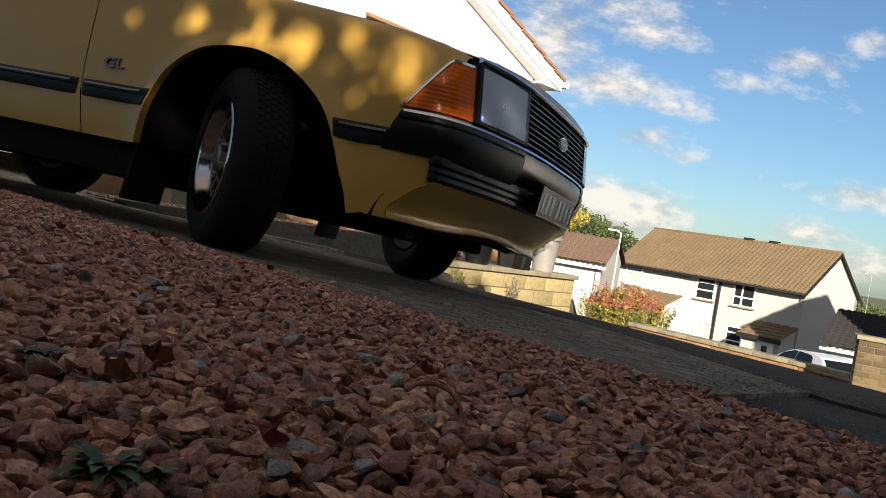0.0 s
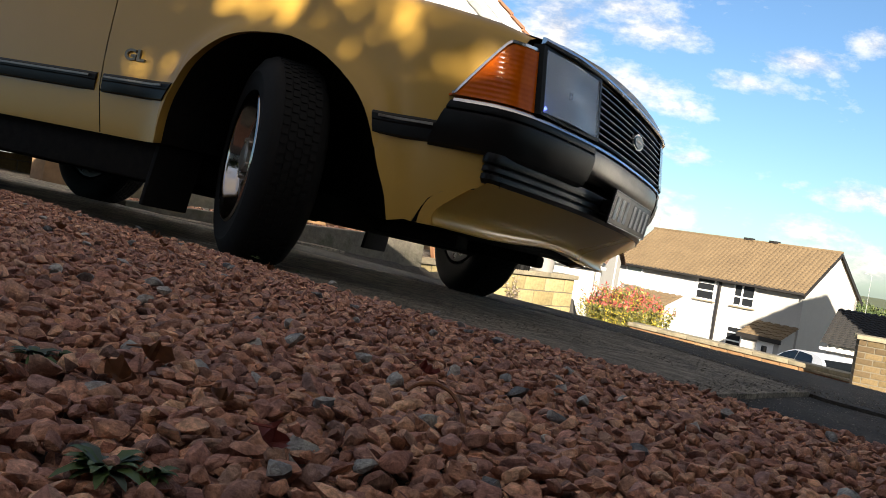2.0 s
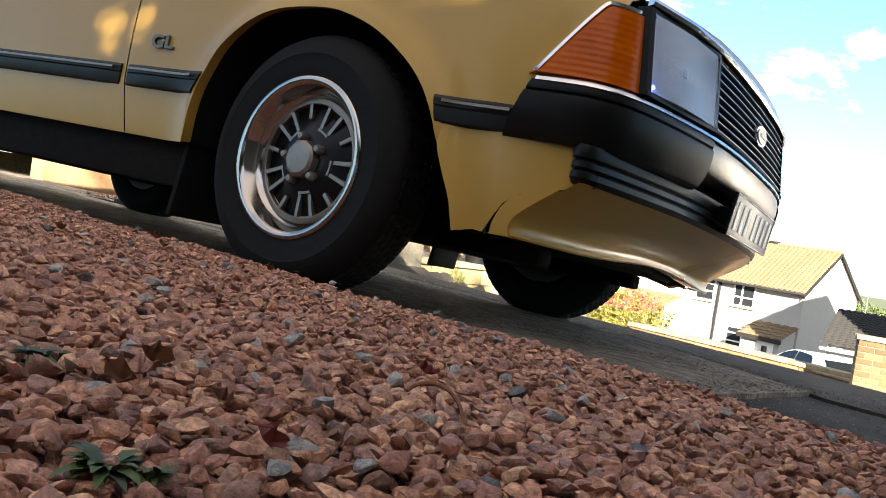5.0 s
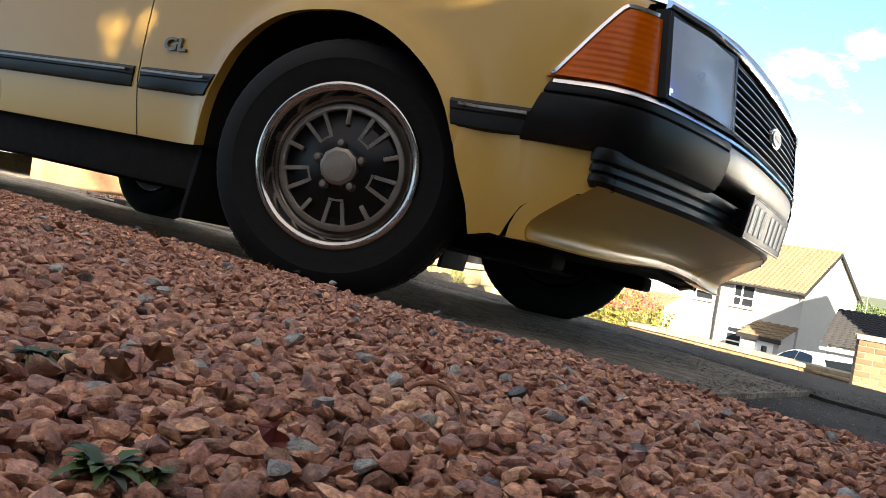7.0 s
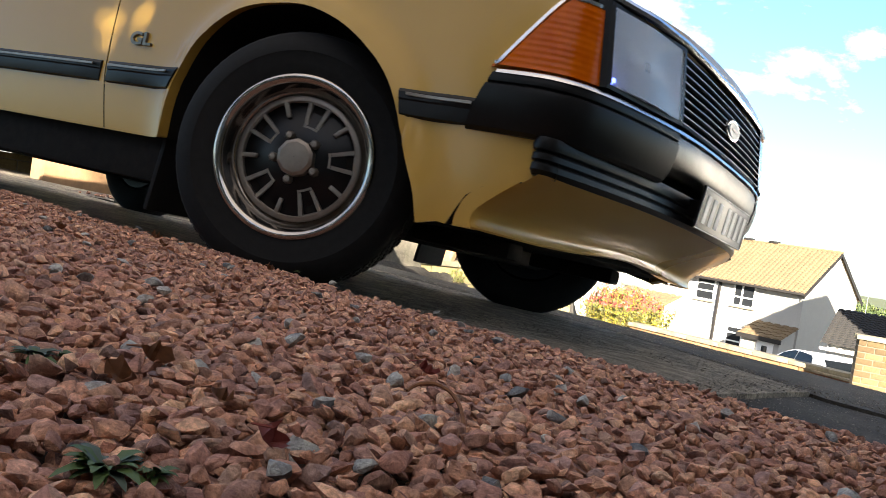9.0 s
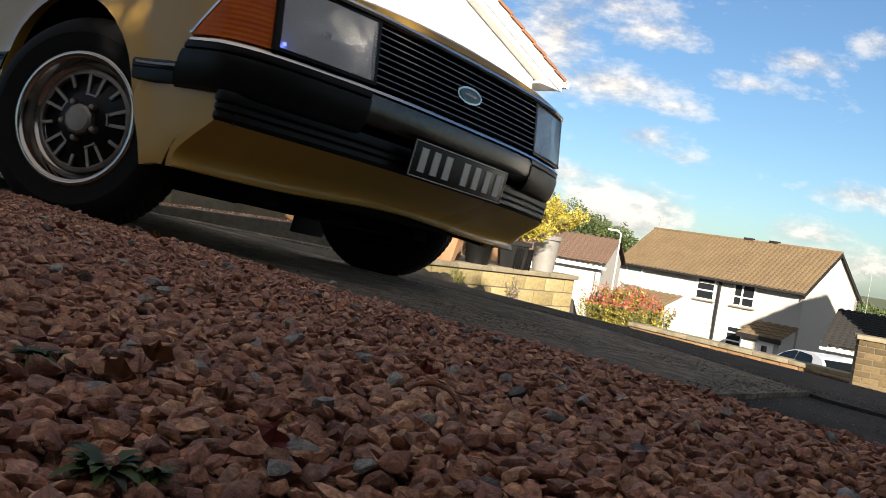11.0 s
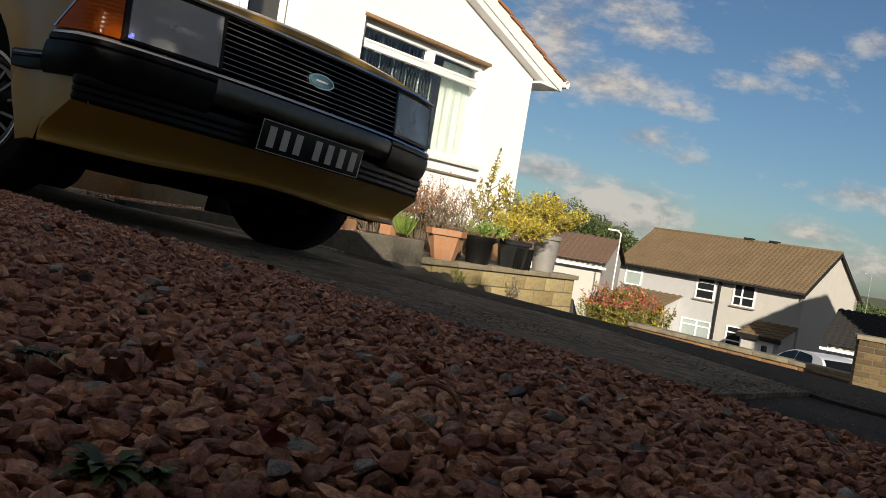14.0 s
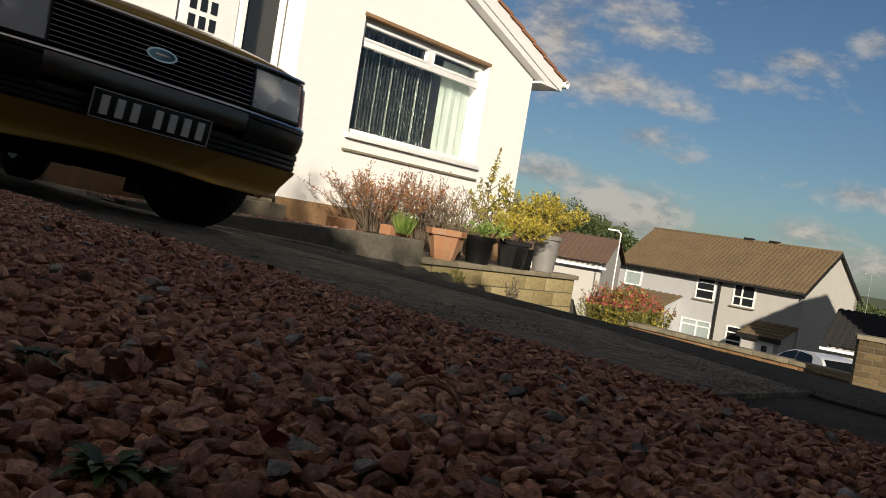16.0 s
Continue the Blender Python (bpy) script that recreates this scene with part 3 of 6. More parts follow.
        za, zb = 3.249 + PITCH * (a + 3.75), 3.249 + PITCH * (b + 3.75)
        prism(bm, [(a, za + 0.055), (a, za + 0.095), (b, zb + 0.065), (b, zb + 0.035)], y0 - 0.03, 7.4)
    tagged(part("roof_slope", bm, ROOF_RED, roof, smooth=False), kind="stuff")
    for name, drop0, drop1, y, w in (("verge_board", 0.055, -0.12, y0, 0.02), ("verge_board", -0.02, -0.20, y0 + 0.021, 0.138)):
        bm = bmesh.new()
        line = lambda s, d: 2.315 + PITCH * (3.38 - s) + d
        prism(bm, [(3.34, line(3.34, drop0)), (3.34, line(3.34, max(drop1, -0.10))), (2.95, line(2.95, drop1)), (ridge_s, line(ridge_s, drop1)), (ridge_s, line(ridge_s, drop0))], y, y + w)
        part(name, bm, UPVC, roof, "white verge board", smooth=False)
    part("soffit", boxed(2.85, 3.36, y0 + 0.02, 7.3, 2.235, 2.262), UPVC, roof, smooth=False)
    part("fascia", boxed(3.34, 3.365, y0 + 0.02, 7.3, 2.235, 2.40), UPVC, roof, smooth=False)
    bm = bmesh.new()
    lathe(bm, [(0.055, y0 - 0.04), (0.055, 7.3), (0.045, 7.3), (0.045, y0 - 0.04)], 12, close=True)
    bmesh.ops.translate(bm, verts=bm.verts, vec=(3.41, 0, 2.335))
    part("gutter", bm, UPVC, roof)
    bm = bmesh.new()
    twig(bm, Vector((2.93, 0.12, 2.24)), Vector((2.90, 0.12, 2.10)), 0.034, 0.034, 10)
    twig(bm, Vector((2.90, 0.12, 2.10)), Vector((2.885, 0.30, -0.3)), 0.034, 0.034, 10)
    part("downpipe", bm, COPING, house, "grey downpipe")
    return house


ROOF_RED = grained("red_brown_tile", (0.25, 0.11, 0.06), (0.35, 0.165, 0.09), 30, 0.85, 0.4, 0.006)
make_house()
for z0, z1, y0 in ((-0.30, 0.10, -0.35), (0.10, 0.20, -0.12), (0.20, 0.235, -0.08)):
    ob = tagged(mesh_object("door_step", boxed(-2.6, -1.34, y0, 0.30, z0, z1, 0.01), COPING), "pale concrete door step against the house", "step", "door steps")
    ob.matrix_basis = HOUSE

# edging wall of the front bed, and the block wall with the pots
EDGE = Matrix.Translation((-0.19, 7.6, 0)) @ Matrix.Rotation(radians(51), 4, "Z")
ob = tagged(mesh_object("bed_edging", boxed(-2.9, -0.02, -0.05, 0.09, -0.45, -0.01, 0.012), OLD_EDGE), "low mossy concrete bed edging by the house", "edging")
ob.matrix_basis = EDGE
bm = bmesh.new()
prism(bm, [(-2.9, 0.09), (-0.02, 0.09), (-0.02, 0.20), (2.4, 0.20), (2.4, 1.9), (-2.9, 1.35)], -0.5, -0.172, "z")
ob = tagged(mesh_object("flower_bed", bm, SOIL), "earth bed in front of the house", "flower bed", kind="structure")
ob.matrix_basis = EDGE
bm = boxed(-2.9, -0.3, 0.09, 1.30, -0.2, -0.03)
ob = tagged(mesh_object("flower_bed_upper", bm, SOIL), "raised strip of stony earth along the house", "flower bed", kind="structure")
ob.matrix_basis = EDGE

WALL = Matrix.Translation((-0.19, 7.6, 0)) @ Matrix.Rotation(radians(48), 4, "Z")


def course_wall(name, m, length, z0, z1, thick, rows, per, mat, cap, label, group=""):
    """A wall of separate blocks on a mortar core, under coping stones."""
    wall = empty(name, m, label, "garden wall", group)
    part("core", boxed(0.006, length - 0.006, 0.008, thick - 0.008, z0, z1 - 0.001), MORTAR, wall, smooth=False)
    h = (z1 - z0) / rows
    w = length / per
    bm = bmesh.new()
    box(bm, -w / 2 + 0.005, w / 2 - 0.005, 0, thick, 0.005, h - 0.005, 0.006)
    brick = part("block", bm, mat, wall)
    half = part("block", boxed(-w / 4 + 0.005, w / 4 - 0.005, 0, thick, 0.005, h - 0.005, 0.006), mat, wall)
    used = [False, False]

    def put(src, x, z, k):
        ob = src if not used[k] else new("block", src.data)
        used[k] = True
        ob.parent = wall
        ob.matrix_basis = Matrix.Translation((x, random.uniform(-0.004, 0.004), z))
    for r in range(rows):
        if r % 2:
            put(half, w / 4, z0 + r * h, 1), put(half, length - w / 4, z0 + r * h, 1)
        for k in range(per - (r % 2)):
            put(brick, w * (k + (1.0 if r % 2 else 0.5)), z0 + r * h, 0)
    n = max(1, round(length / 0.55))
    for k in range(n):
        part("coping_stone", boxed(length * k / n + 0.003 - (0.03 if k == 0 else 0), length * (k + 1) / n - 0.003 + (0.03 if k == n - 1 else 0), -0.03, thick + 0.03, z1, z1 + cap, 0.008), COPING, wall)
    return wall


course_wall("pot_wall", WALL, 2.5, -0.82, -0.215, 0.2, 4, 7, BLOCKS, 0.05, "low pale block garden wall with coping, holding plant pots")


def pot(name, m, rings, sides, mat, label, rim=0.0, turn=0.0):
    thing = empty(name, m, label, "plant pot", "pots on the wall")
    bm = bmesh.new()
    rr = lathe(bm, rings, sides)
    bmesh.ops.contextual_create(bm, geom=rr[0])
    bmesh.ops.transform(bm, matrix=Matrix.Rotation(radians(turn), 4, "Z") @ Matrix.Rotation(radians(90), 4, "X"), verts=bm.verts)
    part("pot_body", bm, mat, thing, angle=40)
    r, h = rings[-1][0] * 0.97, rings[-1][1]
    bm = bmesh.new()
    bmesh.ops.create_circle(bm, cap_ends=True, segments=sides, radius=r, matrix=Matrix.Translation((0, 0, h)) @ Matrix.Rotation(radians(turn), 4, "Z"))
    part("earth", bm, SOIL, thing, smooth=False)
    return thing


Z0 = -0.165
pot("terracotta_pot", Matrix.Translation((0.01, 8.00, Z0)), [(0.11, 0), (0.165, 0.225), (0.19, 0.225), (0.193, 0.28), (0.17, 0.28), (0.165, 0.24)], 8, TERRACOTTA, "eight-sided terracotta plant pot on the block wall")
pot("black_pot", Matrix.Translation((0.34, 8.36, Z0)), [(0.11, 0), (0.135, 0.20), (0.155, 0.22), (0.16, 0.265), (0.145, 0.265), (0.14, 0.23)], 24, BLACK, "round black plastic plant pot on the wall")
planter = pot("ribbed_planter", Matrix.Translation((0.70, 8.76, Z0)), [(0.165, 0), (0.205, 0.23), (0.23, 0.23), (0.235, 0.275), (0.21, 0.275), (0.205, 0.24)], 4, BLACK, "black ribbed square planter on the wall", turn=3 + 45)
for k in range(9):
    part("rib", boxed(-0.128 + k * 0.031, -0.116 + k * 0.031, -0.150, -0.125, 0.01, 0.225, 0.002, Matrix.Rotation(radians(48), 4, "Z") @ Matrix.Translation((0, 0.0, 0)) @ Matrix.Rotation(radians(6), 4, "X")), BLACK, planter)
pot("grey_bin_pot", Matrix.Translation((1.08, 9.18, Z0)), [(0.115, 0), (0.14, 0.34), (0.16, 0.34), (0.165, 0.385), (0.145, 0.385), (0.14, 0.35)], 24, grained("grey_plastic", (0.16, 0.155, 0.145), (0.22, 0.21, 0.195), 20, 0.6, 0.1, 0.001), "tall grey plastic tub used as plant pot")
for x, y in ((-0.50, 8.35), (-0.95, 7.85)):
    tr = tagged(mesh_object("trough", boxed(-0.13, 0.13, -0.07, 0.07, 0, 0.10, 0.012), TERRACOTTA), "small terracotta trough on the flower bed", "plant pot")
    tr.matrix_basis = Matrix.Translation((x, y, -0.03)) @ Matrix.Rotation(radians(51), 4, "Z")

shrub("dry_shrub", (-0.72, 8.70, -0.03), 1.25, 0.70, 80, 4200, 0.032, [RED_DRY, RED_DRY, GREY_SEED], "dry reddish brown shrub against the white house", 1, 0.25, bare=0.25)
shrub("dry_shrub", (-0.28, 8.95, -0.03), 0.80, 0.74, 50, 2400, 0.030, [RED_DRY, RED_DRY, GREY_SEED], "dry reddish brown shrub against the white house", 2, 0.2)
shrub("seed_shrub", (0.03, 8.75, -0.165), 0.72, 0.75, 60, 1800, 0.026, [GREY_SEED, OLIVE_LEAF], "grey twiggy shrub gone to seed by the house", 3, 0.15)
shrub("tall_shrub", (0.38, 9.35, -0.165), 0.66, 1.24, 9, 900, 0.056, [OLIVE_LEAF, YELLOW_LEAF], "tall leggy yellow-green shrub by the house corner", 4, 0.08, bare=0.62)
shrub("low_shrub", (0.40, 8.42, 0.07), 0.42, 0.20, 26, 900, 0.035, [FRESH_LEAF], "fresh green plant in the black pot", 5, 0.1)
shrub("golden_shrub", (0.72, 8.80, 0.08), 0.66, 0.34, 70, 4600, 0.036, [YELLOW_LEAF, YELLOW_LEAF, OLIVE_LEAF], "golden-leaved bush in the ribbed planter", 6, 0.16)
shrub("golden_shrub", (1.02, 9.25, 0.15), 0.84, 0.56, 70, 5200, 0.040, [YELLOW_LEAF, YELLOW_LEAF, OLIVE_LEAF], "golden-leaved bush in the grey tub", 7, 0.12)
shrub("wall_weed", (0.74, 8.54, -0.62), 0.16, 0.45, 14, 240, 0.03, [GREY_SEED, OLIVE_LEAF], "dry weed growing at the foot of the wall", 8, 0.04)
shrub("wall_weed", (0.16, 7.92, -0.42), 0.20, 0.25, 14, 260, 0.025, [OLIVE_LEAF, FRESH_LEAF], "green weed growing at the foot of the wall", 18, 0.06)
bm = bmesh.new()
rng = random.Random(9)
for _ in range(260):
    a, r = rng.uniform(0, 6.28), rng.uniform(0, 0.07)
    p = Vector((math.cos(a) * r, math.sin(a) * r, 0))
    d = Vector((math.cos(a) * 0.7 * rng.random(), math.sin(a) * 0.7 * rng.random(), 1))
    leaf_quad(bm, p, d, rand_dir(rng), rng.uniform(0.14, 0.26), 0.008)
ob = tagged(mesh_object("grass_tuft", bm, FRESH_LEAF), "bright green grass tuft in the bed", "grass")
ob.matrix_basis = Matrix.Translation((-0.40, 8.20, 0.0))

rng = random.Random(77)
bits = []
for _ in range(420):
    p = EDGE @ Vector((rng.uniform(-2.8, -0.4), rng.uniform(0.10, 0.75), 0))
    bits.append((p.x, p.y, -0.022 + 0.0618 * p.x + 0.0286 * p.y))
scatter_stones("bed_stones", bits, [rng.uniform(0.015, 0.04) for _ in bits], GRAVEL_STONE, "scattered stones on the earth bed by the house", False, 8)
pink = tagged(mesh_object("pink_crate", boxed(-0.09, 0.09, -0.06, 0.06, 0, 0.09, 0.012), grained("pink_plastic", (0.42, 0.05, 0.12), (0.50, 0.07, 0.16), 10, 0.5, 0.1, 0.001)), "small pink plastic crate lying on the drive", "crate")
pink.matrix_basis = Matrix.Translation((-2.98, 8.0, ground_z(-2.98, 8.0) - 0.01)) @ Matrix.Rotation(radians(20), 4, "Z")

# the low wall and verge beyond the drive, seen under the car
course_wall("drive_wall", Matrix.Translation((-5.6, 8.3, 0)) @ Matrix.Rotation(radians(12), 4, "Z"), 2.2, -0.02, 0.24, 0.15, 2, 5, SHADED_BLOCKS, 0.04, "low rough block wall at the back of the drive")
bm = bmesh.new()
rng = random.Random(19)
for _ in range(700):
    p = Vector((rng.uniform(-0.8, 0.8), rng.uniform(-0.12, 0.12), 0))
    leaf_quad(bm, p, Vector((rng.gauss(0, 0.4), rng.gauss(0, 0.4), 1)), rand_dir(rng), rng.uniform(0.04, 0.10), 0.008)
ob = tagged(mesh_object("grass_verge", bm, GRASS_GREEN), "short strip of green grass by the path", "grass", kind="stuff")
ob.matrix_basis = Matrix.Translation((-3.3, 9.6, ground_z(-3.3, 9.6))) @ Matrix.Rotation(radians(-20), 4, "Z")
ob = tagged(mesh_object("path_kerb", boxed(-0.9, 0.9, -0.08, 0.08, -0.1, 0.10, 0.01), COPING), "pale kerb stones along the path by the house", "kerb")
ob.matrix_basis = Matrix.Translation((-2.85, 9.0, ground_z(-2.85, 9.0))) @ Matrix.Rotation(radians(-24), 4, "Z")


# ---- down the street ----
def tile_roof(bm, length, depth, rise, rows, cols, y_flip=1):
    """One slope of interlocking tiles: x along the eaves, y up the slope, with rolls and stepped rows."""
    for r in range(rows):
        y0, y1 = depth * r / rows, depth * (r + 1.06) / rows
        z0, z1 = rise * r / rows + 0.05, rise * (r + 1.06) / rows + 0.01
        ring0, ring1 = [], []
        for c in range(cols * 4 + 1):
            x = length * c / (cols * 4)
            w = (0.0, 0.035, 0.05, 0.035)[c % 4]
            ring0.append(bm.verts.new((x, y0, z0 + w)))
            ring1.append(bm.verts.new((x, y1, z1 + w)))
        low = [bm.verts.new((v.co.x, v.co.y, v.co.z - 0.05)) for v in ring0]
        for i in range(len(ring0) - 1):
            bm.faces.new((ring0[i], ring0[i + 1], ring1[i + 1], ring1[i]))
            bm.faces.new((low[i], low[i + 1], ring0[i + 1], ring0[i]))


FAR = Matrix.Translation((16.87, 40, 0)) @ Matrix(((-0.682, 0.731, 0, 0), (0.731, 0.682, 0, 0), (0, 0, 1, 0), (0, 0, 0, 1)))   # x along its front, y into it


def far_window(parent, x0, x1, z0, z1, split, pane, rails):
    win = new("window")
    win.parent = parent
    part("pane", boxed(x0 + 0.06, x1 - 0.06, -0.005, 0.02, z0 + 0.06, z1 - 0.06), pane, win, smooth=False)
    for a, b, c, d in ((x0, x1, z0, z0 + 0.07), (x0, x1, z1 - 0.07, z1), (x0, x0 + 0.08, z0 + 0.07, z1 - 0.07), (x1 - 0.08, x1, z0 + 0.07, z1 - 0.07)):
        part("frame", boxed(a, b, -0.045, 0.03, c, d), UPVC, win, smooth=False)
    if split:
        part("mullion", boxed(split - 0.04, split + 0.04, -0.04, 0.03, z0 + 0.07, z1 - 0.07), UPVC, win, smooth=False)
    for z in rails:
        part("rail", boxed(x0 + 0.08, x1 - 0.08, -0.038, 0.03, z - 0.035, z + 0.035), UPVC, win, smooth=False)
    part("sill", boxed(x0 - 0.06, x1 + 0.06, -0.12, 0.03, z0 - 0.07, z0), COPING, win, smooth=False)


def make_far_house():
    house = empty("semi_detached_house", FAR, "two-storey pale roughcast house with brown tiled roof, downhill", "house")
    L, W, E, RISE, base = 10.45, 6.1, -0.22, 2.02, -6.0
    for x0, x1, mat in ((0, 4.24, CREAMCAST), (4.24, L, GREYCAST)):
        part("front_wall", boxed(x0, x1, 0, 0.3, base, E), mat, house, smooth=False)
        part("rear_wall", boxed(x0, x1, W - 0.3, W, base, E), mat, house, smooth=False)
    for x, mat in ((0, CREAMCAST), (L - 0.3, GREYCAST)):
        bm = bmesh.new()
        prism(bm, [(0.3, base), (W - 0.3, base), (W, E), (W / 2, E + RISE), (0, E), (0.3, E)], x, x + 0.3, "x")
        part("gable_wall", bm, mat, house, smooth=False)
    for flip in (0, 1):
        bm = bmesh.new()
        tile_roof(bm, L + 0.3, W / 2 + 0.35, RISE + 0.23, 20, 44)
        m = Matrix.Translation((-0.15, -0.35, E - 0.16)) if not flip else Matrix.Translation((L + 0.15, W + 0.35, E - 0.16)) @ Matrix.Rotation(math.pi, 4, "Z")
        bmesh.ops.transform(bm, matrix=m, verts=bm.verts)
        tagged(part("roof", bm, ROOFTILE, house, "brown interlocking concrete roof tiles", smooth=False), kind="stuff")
    part("ridge", boxed(-0.15, L + 0.15, W / 2 - 0.12, W / 2 + 0.12, E + RISE + 0.05, E + RISE + 0.16, 0.04), ROOFTILE, house)
    for x in (3.1, 4.5):
        part("ridge_vent", boxed(x, x + 0.5, W / 2 - 0.16, W / 2 + 0.16, E + RISE + 0.12, E + RISE + 0.24, 0.03), DARK_TRIM, house)
    part("gutter", boxed(-0.15, L + 0.15, -0.46, -0.34, E - 0.22, E - 0.10, 0.02), DARK_TRIM, house)
    part("fascia", boxed(-0.1, L + 0.1, -0.34, -0.02, E - 0.24, E - 0.06), DARK_TRIM, house, smooth=False)
    for x in (-0.17, L + 0.14):
        for s in (1, -1):
            bm = bmesh.new()
            y = -0.35 if s == 1 else W + 0.35
            prism(bm, [(y, E - 0.16), (y, E - 0.36), (W / 2, E + RISE - 0.10), (W / 2, E + RISE + 0.08)], x, x + 0.03, "x")
            part("verge_board", bm, DARK_TRIM, house, smooth=False)
    part("downpipe", boxed(4.17, 4.29, -0.12, -0.02, base, E - 0.2, 0.02), DARK_TRIM, house)
    far_window(house, 8.86, 9.95, -1.43, -0.36, 0, PANE_PALE, (-0.72,))
    far_window(house, 4.48, 5.56, -1.48, -0.32, 0, PANE_DARK, (-0.62, -1.0))
    far_window(house, 2.33, 3.50, -1.48, -0.31, 3.02, PANE_DARK, (-1.02,))
    far_window(house, 4.40, 6.10, -4.0, -2.55, 5.2, PANE_PALE, (-2.85,))
    far_window(house, 2.30, 3.55, -3.6, -2.48, 2.7, PANE_DARK, (-2.80, -3.2))
    # porches
    for x0, x1, zt, mat in ((0.1, 1.95, -2.0, CREAMCAST), (6.35, 9.6, -1.55, GREYCAST)):
        porch = new("porch")
        porch.parent = house
        part("porch_wall", boxed(x0, x1, -1.45, 0.0, base, zt - 0.55), mat, porch, smooth=False)
        bm = bmesh.new()
        tile_roof(bm, x1 - x0 + 0.3, 1.7, 0.62, 5, max(4, int((x1 - x0) * 3)))
        bmesh.ops.translate(bm, verts=bm.verts, vec=(x0 - 0.15, -1.7, zt - 0.62))
        tagged(part("porch_roof", bm, ROOFTILE, porch, smooth=False), kind="stuff")
        part("porch_fascia", boxed(x0 - 0.15, x1 + 0.15, -1.72, -1.60, zt - 0.78, zt - 0.58), DARK_TRIM, porch, smooth=False)
        bm = bmesh.new()
        prism(bm, [(-1.45, zt - 0.55), (0, zt - 0.55), (0, zt)], x0, x1, "x")
        part("porch_gable", bm, mat, porch, smooth=False)
    door = part("house_door", boxed(0.35, 1.15, -1.50, -1.44, -5.2, -2.75, 0.01), UPVC, house, "white front door with small arched pane")
    part("pane", boxed(0.62, 0.88, -1.515, -1.49, -3.45, -2.98, 0.04), PANE_DARK, door)
    # rooftop aerials
    for x, y, h in ((10.3, 3.0, 0.75), (-0.05, 1.2, 0.0)):
        if h:
            bm = bmesh.new()
            twig(bm, Vector((x, y, E + RISE)), Vector((x, y, E + RISE + h)), 0.02, 0.02)
            twig(bm, Vector((x - 0.3, y, E + RISE + h)), Vector((x + 0.3, y, E + RISE + h)), 0.015, 0.015)
            part("aerial", bm, SATIN_GREY, house, smooth=False)
    return house


CREAMCAST = grained("cream_roughcast", (0.38, 0.365, 0.335), (0.46, 0.445, 0.41), 20, 0.9, 0.6, 0.01)
SATIN_GREY = grained("galvanised_grey", (0.35, 0.35, 0.35), (0.48, 0.48, 0.48), 20, 0.5, 0.1, 0.001, metal=0.5)
make_far_house()


def plain_bungalow(name, m, length, depth, wall_h, rise, base, wall_mat, roof_mat, label, rows=8, cols=16):
    house = empty(name, m, label, "house")
    part("wall", boxed(0, length, 0, depth, base, wall_h), wall_mat, house, smooth=False)
    for x in (0.0, length - 0.25):
        bm = bmesh.new()
        prism(bm, [(0, wall_h), (depth, wall_h), (depth / 2, wall_h + rise)], x, x + 0.25, "x")
        part("gable_wall", bm, wall_mat, house, smooth=False)
    for flip in (0, 1):
        bm = bmesh.new()
        tile_roof(bm, length + 0.4, depth / 2 + 0.3, rise * (depth / 2 + 0.3) / (depth / 2), rows, cols)
        z = wall_h - 0.3 * rise / (depth / 2)
        bmesh.ops.transform(bm, matrix=Matrix.Translation((-0.2, -0.3, z)) if not flip else Matrix.Translation((length + 0.2, depth + 0.3, z)) @ Matrix.Rotation(math.pi, 4, "Z"), verts=bm.verts)
        tagged(part("roof", bm, roof_mat, house, smooth=False), kind="stuff")
    part("fascia", boxed(-0.2, length + 0.2, -0.34, -0.26, wall_h - 0.30, wall_h - 0.21), UPVC, house, smooth=False)
    return house


DARK_TILE = grained("dark_brown_tile", (0.075, 0.045, 0.032), (0.14, 0.085, 0.058), 8, 0.85, 0.4, 0.01)
# garage tiles: the shadow over that roof is put into their colour
SHADOW_TILE = grained("shadowed_tile", (0.010, 0.009, 0.009), (0.022, 0.02, 0.018), 8, 0.9, 0.3, 0.01)
plain_bungalow("brown_roof_house", Matrix.Translation((1.5, 33.2, 0)) @ Matrix.Rotation(radians(-18), 4, "Z"), 4.6, 6.0, -0.25, 0.90, -5.0, CREAMCAST, DARK_TILE, "low white house with dark brown tiled roof", 14, 24)
plain_bungalow("garage", Matrix.Translation((13.42, 29.3, 0)) @ Matrix.Rotation(radians(-31), 4, "Z"), 6.0, 6.6, -1.66, 1.05, -4.5, CREAMCAST, SHADOW_TILE, "low garage beside the house, roof coloured as in shadow", 15, 28)

# block wall along the street, with the end pillar
course_wall("street_wall", Matrix.Translation((3.1, 13.6, 0)) @ Matrix.Rotation(math.atan2(-2.9, 2.45), 4, "Z"), 3.75, -1.55, -0.95, 0.2, 6, 14, BRICK, 0.06, "low brick garden wall with pale coping along the street")
pillar = course_wall("brick_pillar", Matrix.Translation((4.93, 10.0, 0)) @ Matrix.Rotation(radians(-20), 4, "Z"), 1.1, -1.25, -0.385, 0.3, 12, 6, PILLAR_BRICK, 0.05, "brick pillar with flat coping beside the street")
course_wall("red_wall", Matrix.Translation((4.72, 11.9, 0)) @ Matrix.Rotation(math.atan2(-1.4, 0.75), 4, "Z"), 1.7, -1.6, -0.98, 0.15, 6, 6, RED_BRICK, 0.03, "dark red brick wall below the coping")

shrub("flowering_bush", (4.36, 20.0, -2.0), 1.2, 1.5, 260, 34000, 0.075, [BUSH_LEAF, BUSH_LEAF, PINK_BLOOM, PINK_BLOOM, YELLOW_LEAF, PINK_BLOOM], "green bush with red and pink blooms behind the wall", 21, 0.65, crown=(2, 3, 5))


